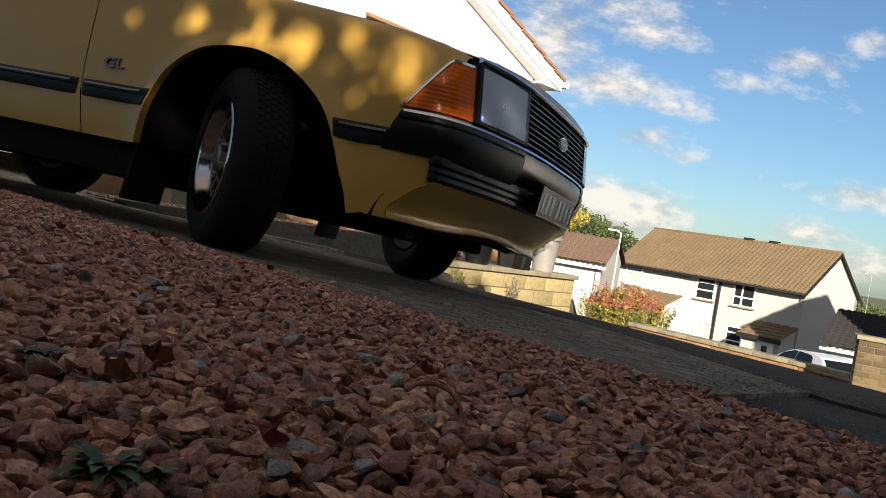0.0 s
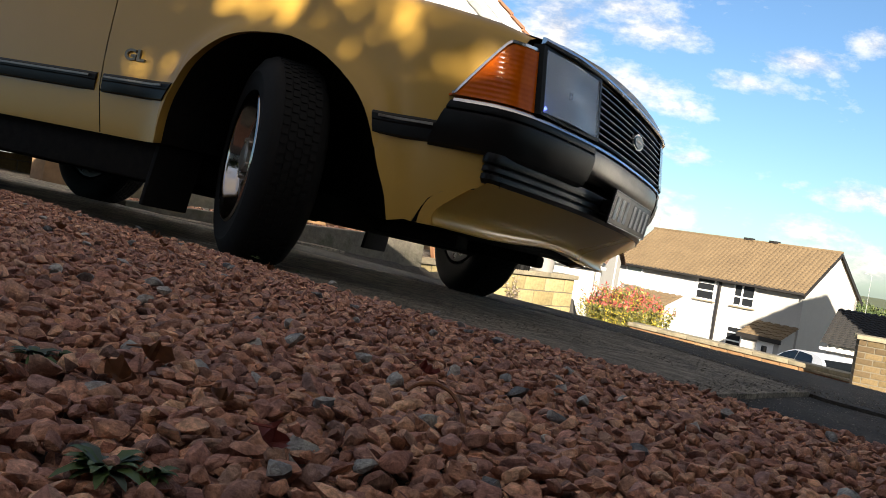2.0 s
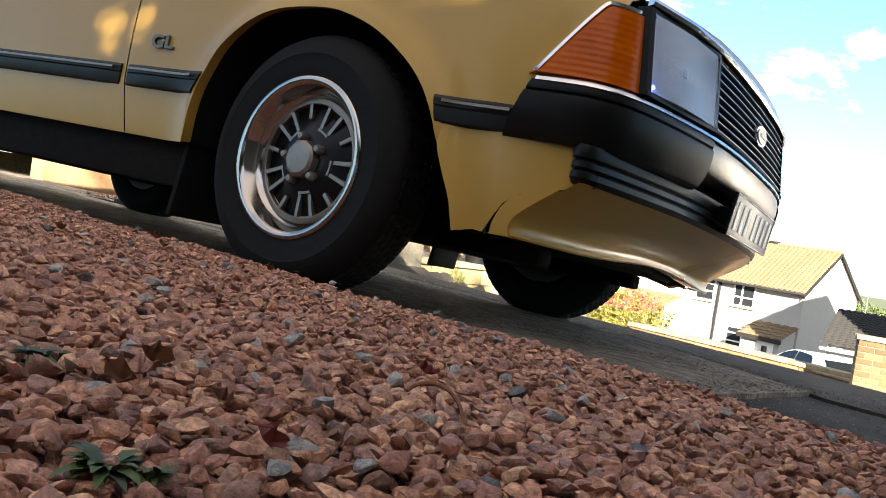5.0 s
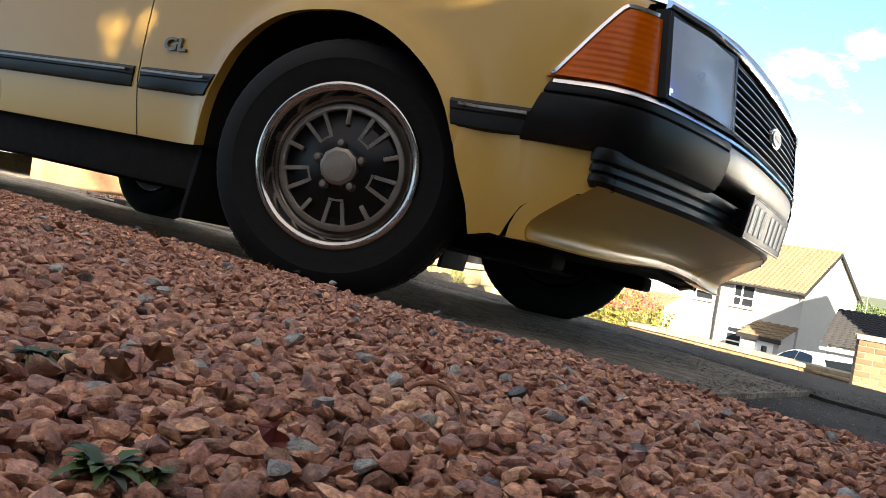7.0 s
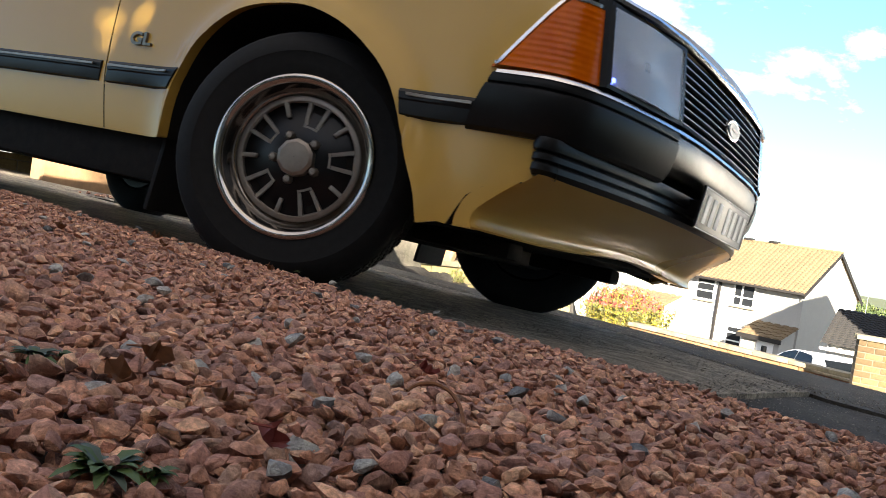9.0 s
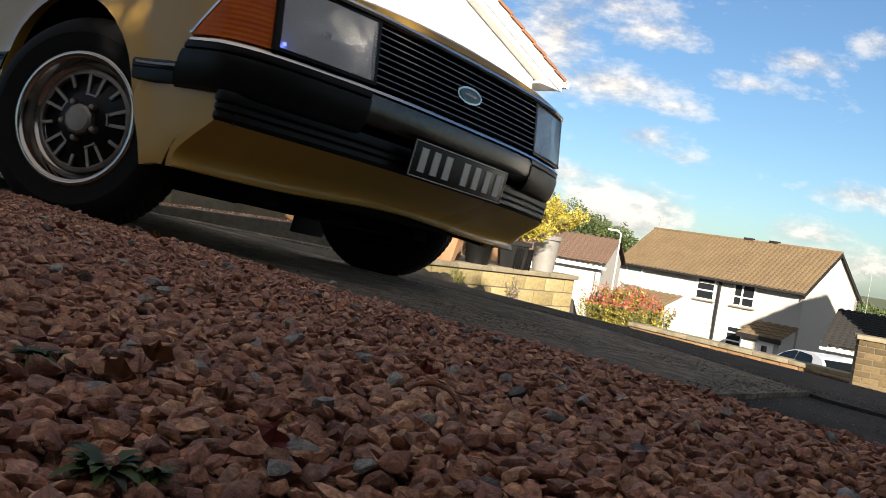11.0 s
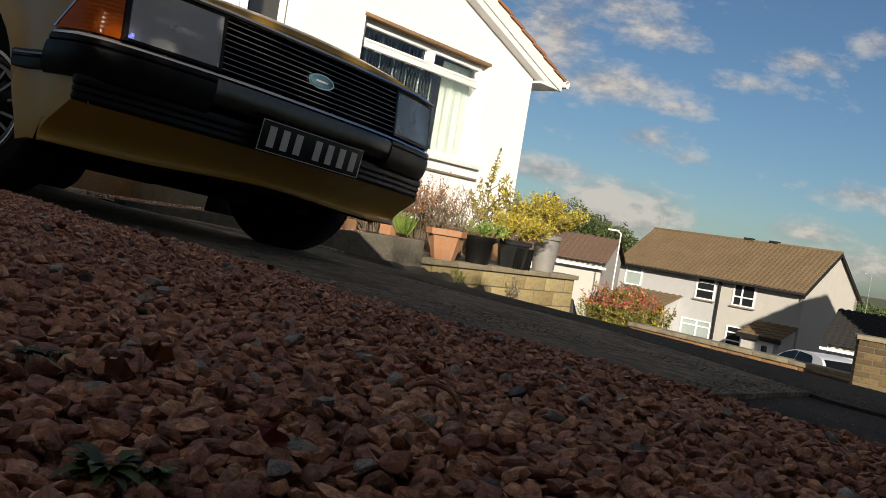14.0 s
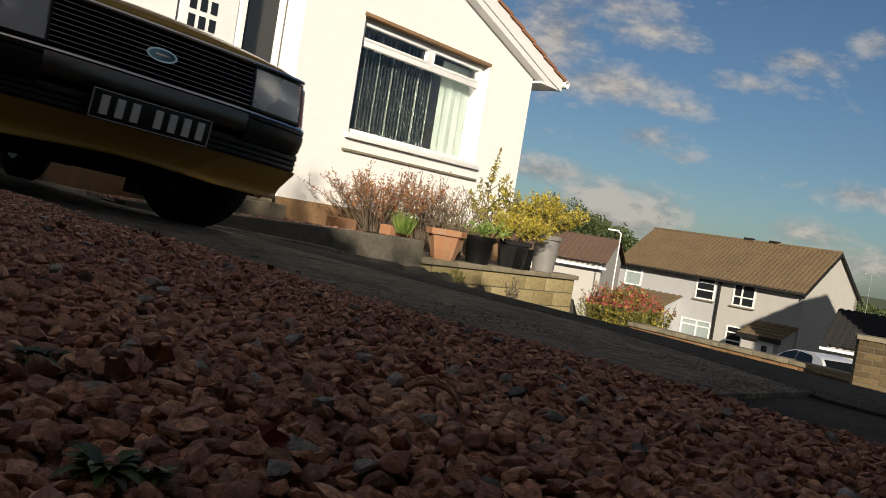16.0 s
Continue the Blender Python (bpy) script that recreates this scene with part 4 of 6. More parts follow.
def make_street_lamp(name, at, h, arm, label, mat):
    lamp = empty(name, Matrix.Translation(at), label, "street lamp")
    bm = bmesh.new()
    twig(bm, Vector((0, 0, 0)), Vector((0, 0, h)), 0.028, 0.020, 10)
    part("pole", bm, mat, lamp)
    bm = bmesh.new()
    twig(bm, Vector((0, 0, h - 0.02)), Vector((-arm, 0, h + 0.06)), 0.022, 0.02, 8)
    part("arm", bm, mat, lamp)
    part("lantern", boxed(-arm - 0.32, -arm + 0.05, -0.05, 0.05, h + 0.04, h + 0.09, 0.015), mat, lamp)


make_street_lamp("street_lamp", (5.62, 28.0, -4.3), 5.1, 0.12, "white street lamp post beside the far house", UPVC)
make_street_lamp("mast_lamp", (49.5, 100.0, -7.0), 9.3, 0.6, "thin grey lighting column far off", SATIN_GREY)


def spline_points(points, per):
    """A smooth line through control points in a plane."""
    p = [Vector(q) for q in points]
    p = [p[0] * 2 - p[1]] + p + [p[-1] * 2 - p[-2]]
    out = []
    for i in range(1, len(p) - 2):
        for k in range(per):
            t = k / per
            out.append(0.5 * (2 * p[i] + (p[i + 1] - p[i - 1]) * t + (2 * p[i - 1] - 5 * p[i] + 4 * p[i + 1] - p[i + 2]) * t * t + (3 * p[i] - p[i - 1] - 3 * p[i + 1] + p[i + 2]) * t ** 3))
    return out + [p[-2]]


def make_parked_car():
    at = Matrix.Translation((10.82, 24.3, -2.93)) @ Matrix.Rotation(radians(-84), 4, "Z") @ Matrix.Scale(0.86, 4)
    c = empty("parked_car", at, "white hatchback with dark windows parked below the wall", "car")
    body = grained("white_car_paint", (0.55, 0.56, 0.58), (0.62, 0.63, 0.65), 2, 0.3, 0.02, 0.001, Coat_Weight=0.5)
    bm = bmesh.new()
    prism(bm, [(-1.9, 0.25), (2.0, 0.25), (2.05, 0.75), (1.95, 0.95), (0.95, 1.0), (-0.9, 0.98), (-1.85, 0.85)], -0.85, 0.85)
    bmesh.ops.bevel(bm, geom=list(bm.edges), offset=0.05, segments=2, affect="EDGES")
    part("body", bm, body, c)
    side = [(p[0], p[1]) for p in spline_points([(-1.15, 0.95), (-0.75, 1.18), (-0.25, 1.37), (0.35, 1.44), (1.0, 1.42), (1.5, 1.34), (1.8, 1.15), (1.95, 0.95)], 4)]

    def taper(bm):
        for v in bm.verts:
            v.co.y *= 1.12 - 0.28 * (v.co.z - 0.95) / 0.49
    bm = bmesh.new()
    prism(bm, side, -0.70, 0.70)
    taper(bm)
    part("cabin", bm, body, c, angle=30)
    for y0, y1 in ((-0.715, -0.69), (0.69, 0.715)):
        for outline in ([(-0.98, 1.0), (-0.62, 1.22), (-0.12, 1.37), (0.10, 1.38), (0.10, 0.99)], [(0.16, 0.99), (0.16, 1.385), (0.90, 1.37), (1.05, 1.30), (1.22, 1.0)]):
            bm = bmesh.new()
            prism(bm, outline, y0, y1)
            taper(bm)
            part("side_window", bm, WINDOW_BLUE, c, "dark tinted window", smooth=False)
    for name, ends, mat, w in (("rear_window", [(1.53, 1.335), (1.80, 1.165), (1.90, 1.03)], WINDOW_BLUE, 0.60), ("windscreen", [(-1.10, 0.99), (-0.75, 1.19), (-0.32, 1.355)], WINDOW_BLUE, 0.62)):
        bm = bmesh.new()
        out = 0.02 if name == "rear_window" else -0.02
        prism(bm, [(x + out, z + 0.012) for x, z in ends] + [(x - out, z - 0.02) for x, z in reversed(ends)], -w, w)
        taper(bm)
        part(name, bm, mat, c, "dark tinted window", smooth=False)
    for y in (-0.78, 0.62):
        part("tail_lamp", boxed(1.90, 2.04, y, y + 0.16, 0.72, 0.98, 0.02), RED_LAMP, c, "red tail lamp")
        for x in (-1.25, 1.3):
            bm = bmesh.new()
            lathe(bm, [(0.02, 0), (0.2, 0), (0.31, 0.02), (0.31, 0.14), (0.2, 0.16), (0.02, 0.16)], 24)
            bmesh.ops.translate(bm, verts=bm.verts, vec=(x, y, 0.31))
            part("wheel", bm, RUBBER, c)


RED_LAMP = grained("red_lamp_lens", (0.25, 0.02, 0.015), (0.32, 0.03, 0.02), 20, 0.25, 0.0, 0.001)
WINDOW_BLUE = grained("tinted_car_glass", (0.003, 0.004, 0.005), (0.005, 0.007, 0.008), 2, 0.25, 0.0, 0.001, Specular_IOR_Level=0.2)
make_parked_car()


def far_wood(name, centre, size, count, leaf, label, seed):
    """A far wood as many leaf clumps."""
    rng = random.Random(seed)
    bm = bmesh.new()
    for _ in range(count):
        x, y = rng.uniform(-1, 1), rng.uniform(-1, 1)
        h = max(0.02, (1 - x * x) * (0.72 + 0.28 * noise.noise((x * 5, y * 2, seed))))
        z = h * rng.uniform(0.0, 1.0) ** 0.4
        p = Vector((x * size[0], y * size[1], z * size[2])) + rand_dir(rng) * leaf * 0.5
        leaf_quad(bm, p, rand_dir(rng) + Vector((0, -0.4, 0.3)), rand_dir(rng), leaf * rng.uniform(0.7, 1.5), leaf * rng.uniform(0.6, 1.1))
    ob = tagged(mesh_object(name, bm, TREE_GREEN), label, "trees", kind="stuff")
    ob.matrix_basis = Matrix.Translation(centre)


far_wood("wooded_hill", (19.0, 150, -4.5), (21, 8, 14.6), 32000, 0.42, "dark wooded hill behind the houses", 31)
far_wood("distant_trees", (66, 120, -7), (22, 8, 7.6), 14000, 0.40, "distant green trees on the skyline", 32)
far_wood("distant_trees_low", (48, 130, -8), (30, 6, 5), 12000, 0.40, "low green hedges in the distance", 33)


# ---- behind the camera: unseen things added to shade the drive ----
SUN_HOLES = [(-1.12, 2.66, 0.56, 0.11), (-1.17, 2.69, 0.53, 0.09), (-1.04, 2.62, 0.62, 0.05), (-0.01, 2.03, 0.67, 0.09), (-1.75, 3.4, 0.62, 0.05), (-1.26, 3.23, 0.76, 0.055), (-1.02, 3.14, 0.74, 0.06), (-0.78, 3.04, 0.69, 0.06), (-0.59, 2.97, 0.67, 0.055), (-1.34, 3.24, 0.31, 0.06), (-0.18, 2.82, 0.65, 0.04)]    # points where sun patches should land: holes are cut in the crowns towards them, and how wide


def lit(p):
    """Whether a leaf at p would close one of the holes cut for the sun patches."""
    for x, y, z, r in SUN_HOLES:
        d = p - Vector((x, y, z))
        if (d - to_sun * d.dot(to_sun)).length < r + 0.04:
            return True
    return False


def make_tree(at, reach, low, high, leaves, seed):
    rng = random.Random(seed)
    tree = empty("tree", Matrix.Translation(at), "unseen broadleaf tree added for shade, holes cut in its crown", "tree")
    wood, green = bmesh.new(), bmesh.new()
    twig(wood, Vector((0, 0, -0.2)), Vector((0.1, 0, low)), 0.13, 0.10, 10)
    tips = []
    for k in range(22):
        a = rng.uniform(0, 6.28)
        p = Vector((0.1, 0, low * rng.uniform(0.8, 1.0)))
        q = Vector((math.cos(a) * reach * rng.uniform(0.2, 1.0), math.sin(a) * rng.uniform(0.3, 1.1), rng.uniform(low, high - 0.4)))
        twig(wood, p, q, 0.05, 0.02, 6)
        for _ in range(8):
            r = p.lerp(q, rng.uniform(0.35, 1)) + rand_dir(rng) * 0.45
            twig(wood, p.lerp(q, 0.6), r, 0.014, 0.006, 4)
            tips.append(r)
    for _ in range(leaves):
        t = tips[rng.randrange(len(tips))]
        p = t + rand_dir(rng) * rng.uniform(0, 0.36)
        # leaves are left out where a sun patch should reach the car
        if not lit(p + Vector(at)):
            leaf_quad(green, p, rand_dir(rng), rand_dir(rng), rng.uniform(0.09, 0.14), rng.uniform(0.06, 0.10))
    mesh_object("trunk", wood, BARK, tree)
    mesh_object("crown", green, TREE_GREEN, tree)


def make_shade():
    # unseen house, its ridge set to keep low sun off the drive
    plain_bungalow("neighbour_house", Matrix.Translation((-9.0, -14.0, 0)), 22.0, 7.5, 2.9, 2.03, -0.6, ROUGHCAST, DARK_TILE, "unseen plain tiled house added to shade the drive", 8, 30)
    # unseen trees added to dapple the car and darken the back wall
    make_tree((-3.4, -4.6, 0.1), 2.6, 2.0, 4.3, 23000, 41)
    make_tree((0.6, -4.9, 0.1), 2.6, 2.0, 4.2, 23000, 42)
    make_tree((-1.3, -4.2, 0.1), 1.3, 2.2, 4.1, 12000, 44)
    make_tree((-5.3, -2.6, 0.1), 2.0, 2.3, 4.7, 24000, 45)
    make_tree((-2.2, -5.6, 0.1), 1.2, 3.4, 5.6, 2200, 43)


make_shade()
# unseen wall added to cut the sky light on the right-hand gravel
ob = tagged(mesh_object("boundary_wall", boxed(0.95, 1.12, -4.0, 1.65, -0.3, 1.6, 0.01), OLD_EDGE), "unseen plain dark wall added to darken the gravel", "wall", kind="structure")
plain_bungalow("street_house", Matrix.Translation((14.4, 16.0, 0)) @ Matrix.Rotation(radians(90), 4, "Z") @ Matrix.Translation((0, -7.5, 0)), 9.0, 7.0, 3.5, 1.95, -3.0, ROUGHCAST, DARK_TILE, "two-storey neighbouring house across the street", 8, 16)


# ---- litter on the gravel ----
def dead_leaf(at, size, turn, tilt, mat, label, curl=0.5, seed=0):
    rng = random.Random(seed)
    bm = bmesh.new()
    n = 8
    mids, left, right = [], [], []
    for i in range(n + 1):
        t = i / n
        w = size * 0.34 * math.sin(math.pi * min(1, t * 1.05)) ** 0.7 * rng.uniform(0.75, 1.15)
        z = size * curl * (t - 0.5) ** 2
        mids.append(bm.verts.new((size * (t - 0.5), 0, z)))
        left.append(bm.verts.new((size * (t - 0.5), w, z + w * curl * rng.uniform(-0.2, 1.2))))
        right.append(bm.verts.new((size * (t - 0.5), -w, z + w * curl * rng.uniform(0.3, 1.0))))
    for i in range(n):
        bm.faces.new((mids[i], mids[i + 1], left[i + 1], left[i]))
        bm.faces.new((right[i], right[i + 1], mids[i + 1], mids[i]))
    bmesh.ops.solidify(bm, geom=list(bm.faces), thickness=0.0006)
    twig(bm, Vector((-size * 0.5, 0, size * curl * 0.25)), Vector((-size * 0.85, size * 0.1, size * 0.1)), 0.0009, 0.0006)
    bmesh.ops.rotate(bm, verts=bm.verts, matrix=Matrix.Rotation(radians(14), 3, "X"))
    ob = tagged(mesh_object("dead_leaf", bm, mat, smooth=True), label, "leaf", "leaves on the gravel")
    ob.matrix_basis = DRIVE @ Matrix.Translation(at) @ Euler((radians(tilt), radians(tilt * 0.6), radians(turn))).to_matrix().to_4x4()


LEAVES = [(-0.198, 0.626, 0.05, 20, 25, 0), (-0.191, 0.547, 0.05, -30, 20, 0), (-0.267, 1.07, 0.03, 40, 10, 0), (-0.755, 1.7, 0.05, 0, 0, 0), (-0.7, 2.098, 0.06, 15, 20, 0), (-0.371, 1.878, 0.05, 60, 15, 0), (0.002, 0.873, 0.05, -10, 20, 1), (-0.084, 0.48, 0.05, 70, 40, 1), (-0.128, 0.555, 0.035, 0, 20, 0), (-0.308, 1.162, 0.04, 30, 20, 0), (-0.605, 1.88, 0.05, -20, 15, 0)]
for k, (x, y, size, turn, tilt, red) in enumerate(LEAVES):
    dead_leaf((x, y, 0.027), size * 0.52, turn, tilt, RED_LEAF if red else DEAD_LEAF, "curled red dead leaf on the gravel" if red else "curled brown dead leaf on the gravel", 1.7, k)


def weed(name, at, leaves, size, mats, label, seed):
    rng = random.Random(seed)
    thing = tagged(new(name), label, "weed", "weeds in the gravel")
    thing.matrix_basis = DRIVE @ Matrix.Translation(at)
    for k in range(leaves):
        bm = bmesh.new()
        a = rng.uniform(0, 6.28)
        lift = rng.uniform(0.1, 1.0)
        d = Vector((math.cos(a), math.sin(a), lift)).normalized()
        side = d.cross(Vector((0, 0, 1))).normalized()
        prev = None
        L = size * rng.uniform(0.6, 1.2)
        for i in range(7):
            t = i / 6
            w = L * 0.15 * math.sin(math.pi * (0.08 + 0.9 * t)) * (1.15 if i % 2 else 0.85)
            c = d * L * t + Vector((0, 0, L * 0.25 * t - L * 0.55 * t * t))
            row = [bm.verts.new(c + side * w + Vector((0, 0, w * 0.3))), bm.verts.new(c), bm.verts.new(c - side * w + Vector((0, 0, w * 0.3)))]
            if prev:
                for q in (0, 1):
                    bm.faces.new((prev[q], row[q], row[q + 1], prev[q + 1]))
            prev = row
        part("leaf", bm, mats[rng.randrange(len(mats))], thing)


WEEDS = [(-0.14, 0.394, 0.045, 22), (-0.12, 0.406, 0.03, 10), (-0.265, 0.589, 0.04, 14), (-0.26, 0.615, 0.02, 8), (-0.075, 0.502, 0.014, 8), (-0.504, 2.349, 0.03, 12), (-0.351, 2.155, 0.02, 8), (-0.125, 1.613, 0.015, 6)]
for k, (x, y, size, count) in enumerate(WEEDS):
    weed("weed", (x, y, 0.018), count + 22, size * 0.50, [WEED_GREEN, WEED_GREY] if size > 0.03 else [WEED_GREEN], "low green weed growing in the gravel", 60 + k)
bm = bmesh.new()
curve = [Vector((0.026 * math.cos(a), 0.026 * math.sin(a), 0.010 * math.sin(a * 1.2))) for a in np.linspace(-0.6, 2.3, 14)]
for a, b in zip(curve, curve[1:]):
    twig(bm, a, b, 0.0016, 0.0016, 6)
ob = tagged(mesh_object("curled_twig", bm, DEAD_LEAF, smooth=True), "thin curled brown twig on the gravel", "twig")
ob.matrix_basis = DRIVE @ Matrix.Translation((0.009, 0.64, 0.032)) @ Euler((radians(25), 0, radians(20))).to_matrix().to_4x4()


# ---- the car: x ahead, y to its left, z up, origin under the front axle ----
AMBER = material("amber_lens", lambda n: surface(n, n.ramp(n.noise(n.add("ShaderNodeTexCoord").outputs["Object"], 25, 3), [(0.3, (0.46, 0.075, 0.0)), (0.7, (0.58, 0.115, 0.001))]), 0.16,
    n.add("ShaderNodeTexWave", {"Vector": n.add("ShaderNodeTexCoord").outputs["Object"], "Scale": 22.0}, bands_direction="Z").outputs["Fac"], 0.2, 0.002, Specular_IOR_Level=0.2))
CHROME = grained("worn_chrome", (0.62, 0.62, 0.63), (0.78, 0.78, 0.78), 30, 0.22, 0.1, 0.001, metal=1.0)
ALLOY = grained("polished_alloy", (0.38, 0.35, 0.32), (0.50, 0.47, 0.44), 40, 0.13, 0.1, 0.001, metal=1.0)
SATIN = grained("satin_grey_metal", (0.20, 0.175, 0.15), (0.29, 0.255, 0.22), 40, 0.4, 0.15, 0.001, metal=0.7)
DARK_METAL = grained("tarnished_chrome", (0.10, 0.085, 0.06), (0.20, 0.17, 0.13), 60, 0.4, 0.1, 0.001, metal=0.8)
GLOSS_BLACK = grained("black_enamel", (0.003, 0.003, 0.0035), (0.006, 0.006, 0.007), 20, 0.3, 0.05, 0.001, Specular_IOR_Level=0.25)
UNDER = grained("underbody_black", (0.006, 0.006, 0.006), (0.016, 0.014, 0.012), 30, 0.9, 0.4, 0.004, Specular_IOR_Level=0.12)
SILVER = grained("reflector_silver", (0.7, 0.7, 0.7), (0.85, 0.85, 0.84), 10, 0.3, 0.05, 0.001, metal=0.9)
WINDOW_DARK = grained("tinted_glass", (0.015, 0.02, 0.02), (0.025, 0.03, 0.03), 2, 0.15, 0.0, 0.001)
BAR_WHITE = grained("plate_silver", (0.42, 0.42, 0.42), (0.52, 0.52, 0.51), 40, 0.45, 0.05, 0.001)
BADGE_BLUE = grained("badge_blue", (0.05, 0.12, 0.17), (0.09, 0.18, 0.24), 60, 0.3, 0.0, 0.001)
RIBBED_GLASS = material("ribbed_lens", lambda n: surface(n, (0.96, 0.97, 0.97, 1), 0.04,
    n.add("ShaderNodeTexWave", {"Vector": n.add("ShaderNodeTexCoord").outputs["Object"], "Scale": 30.0}, bands_direction="Y").outputs["Fac"], 0.35, 0.003, Transmission_Weight=0.78, IOR=1.45))
# bumper chrome: the dark ground it reflects is put into its colour
DARK_CHROME = grained("dark_reflection_chrome", (0.09, 0.085, 0.08), (0.15, 0.14, 0.13), 40, 0.34, 0.1, 0.001, metal=1.0)
SLAT_EDGE = grained("worn_slat_edge", (0.16, 0.16, 0.16), (0.26, 0.26, 0.255), 60, 0.4, 0.1, 0.001, metal=0.6)
BLUE_GLOW = material("blue_bulb", lambda n: n.add("ShaderNodeEmission", {"Color": (0.08, 0.12, 1.0, 1), "Strength": 2.5}).outputs[0])

ARCH = [(0.335, 0.20), (0.315, 0.27), (0.279, 0.342), (0.218, 0.469), (0.147, 0.557), (0.026, 0.639), (-0.09, 0.682), (-0.183, 0.693), (-0.315, 0.682), (-0.406, 0.645), (-0.487, 0.571), (-0.534, 0.479), (-0.560, 0.395), (-0.572, 0.30), (-0.575, 0.286)]
RADIUS = 0.330
FRONT_AXLE, REAR_AXLE, TRACK = -0.145, -2.65, 0.785


def spline(points, per):
    """A smooth line through control points."""
    p = [Vector(q) for q in points]
    p = [p[0] * 2 - p[1]] + p + [p[-1] * 2 - p[-2]]
    out = []
    for i in range(1, len(p) - 2):
        for k in range(per):
            t = k / per
            out.append(0.5 * (2 * p[i] + (p[i + 1] - p[i - 1]) * t + (2 * p[i - 1] - 5 * p[i] + 4 * p[i + 1] - p[i + 2]) * t * t + (3 * p[i] - p[i - 1] - 3 * p[i + 1] + p[i + 2]) * t ** 3))
    return out + [p[-2]]


def lerp(x, table):
    return float(np.interp(x, [a for a, _ in table], [b for _, b in table]))


def top_z(x):
    return lerp(x, [(-3.7, 0.90), (-3.0, 0.94), (-0.95, 0.955), (-0.2, 0.918), (0.3, 0.858), (0.5, 0.822), (0.62, 0.788)])


def bonnet_front(y, z):
    """How far ahead the nose reaches at a side offset and height."""
    return lerp(abs(y), [(0, 0.752), (0.25, 0.748), (0.45, 0.738), (0.62, 0.714), (0.77, 0.666), (0.83, 0.60), (0.872, 0.50)]) - max(0, z - 0.59) * 0.17


def side_y(x, z, zt):
    bulge = 0.868 - 0.10 * max(0, z - 0.55) ** 1.3 - 0.30 * max(0, 0.45 - z) ** 2
    k = min(1, max(0, (z - (zt - 0.075)) / 0.075))
    bulge -= 0.065 * (1 - math.sqrt(max(0, 1 - k * k)))
    if x > 0.3:
        bulge -= 0.33 * (x - 0.3) ** 2
    if x > 0.45:
        bulge -= 0.6 * (x - 0.45) ** 2
    return -bulge


def flare(x, z):
    d = min((x - a) ** 2 + (z - b) ** 2 for a, b in ARCH_LINE) ** 0.5
    return 0.028 * math.exp(-(d / 0.045) ** 2) if d < 0.16 else 0.0


ARCH_LINE = [(p[0], p[1]) for p in spline(ARCH, 4)]
REAR_ARCH = [(REAR_AXLE + 0.37 * math.cos(a), 0.286 + 0.36 * math.sin(a)) for a in (math.pi * i / 24 for i in range(25))]


def gap_shift(x, z):
    return lerp(z, [(0.25, 0.05), (0.30, 0.04), (0.45, 0.0), (0.9, -0.028)]) * math.exp(-((x + 0.885) / 0.22) ** 2)


def skin(name, x0, x1, car, lower, label=""):
    """A body panel of both sides' shape between two stations, with its wheel arch cut in and edges turned inward."""
    arch = [p for p in (ARCH_LINE + REAR_ARCH) if x0 + 0.004 < p[0] < x1 - 0.004]
    xs = sorted({round(x, 4) for x in [x0, x1] + [p[0] for p in arch] + list(np.arange(x0, x1, 0.06)) + [q for q in (0.398, 0.405, 0.415, 0.425, 0.435, 0.452, 0.47, 0.50, 0.53, 0.565) if x0 < q < x1]})
    for s in (1, -1):
        bm = bmesh.new()
        cols = []
        rows = 15
        for x in xs:
            zt, zb = top_z(x), lower(x)
            col = []
            for j in range(rows + 1):
                k = j / rows
                z = zb + (zt - zb) * (1 - (1 - k) ** 1.25)
                y = side_y(x, z, zt) - flare(x, z)
                col.append(bm.verts.new((x + gap_shift(x, z), y * s, z)))
            inner = col[0].co
            col.insert(0, bm.verts.new((inner.x, inner.y + 0.035 * s, inner.z + 0.006)))
            cols.append(col)
        for a, b in zip(cols, cols[1:]):
            for i in range(rows + 1):
                bm.faces.new((a[i], b[i], b[i + 1], a[i + 1]))
        part(name, bm, PAINT, car, label, angle=50)


def arch_bottom(line, base):
    line = sorted(line)
    xs, zs = [p[0] for p in line], [p[1] for p in line]
    return lambda x: float(np.interp(x, xs, zs)) if xs[0] <= x <= xs[-1] else base(x)


def swept(bm, plan, profile, mat=0, caps=True):
    """A section (out, z) swept along a plan line of (x, y), out pointing away from the car's middle."""
    pts = [Vector((p[0], p[1])) for p in plan]
    cols = []
    for i, p in enumerate(pts):
        d = (pts[min(i + 1, len(pts) - 1)] - pts[max(i - 1, 0)]).normalized()
        n = Vector((-d.y, d.x))
        cols.append([bm.verts.new((p.x + n.x * o, p.y + n.y * o, z)) for o, z in profile])
    m = len(profile)
    for a, b in zip(cols, cols[1:]):
        for i in range(m):
            bm.faces.new((a[i], a[(i + 1) % m], b[(i + 1) % m], b[i])).material_index = mat
    if caps:
        bm.faces.new(cols[0]), bm.faces.new(cols[-1][::-1])


def mirrored_plan(half, per=5):
    """From a half plan (x, y >= 0), from the middle outward, the whole line from the car's left to its right."""
    left = [(p[0], p[1]) for p in spline(half, per)]
    return left[::-1] + [(x, -y) for x, y in left[1:]]


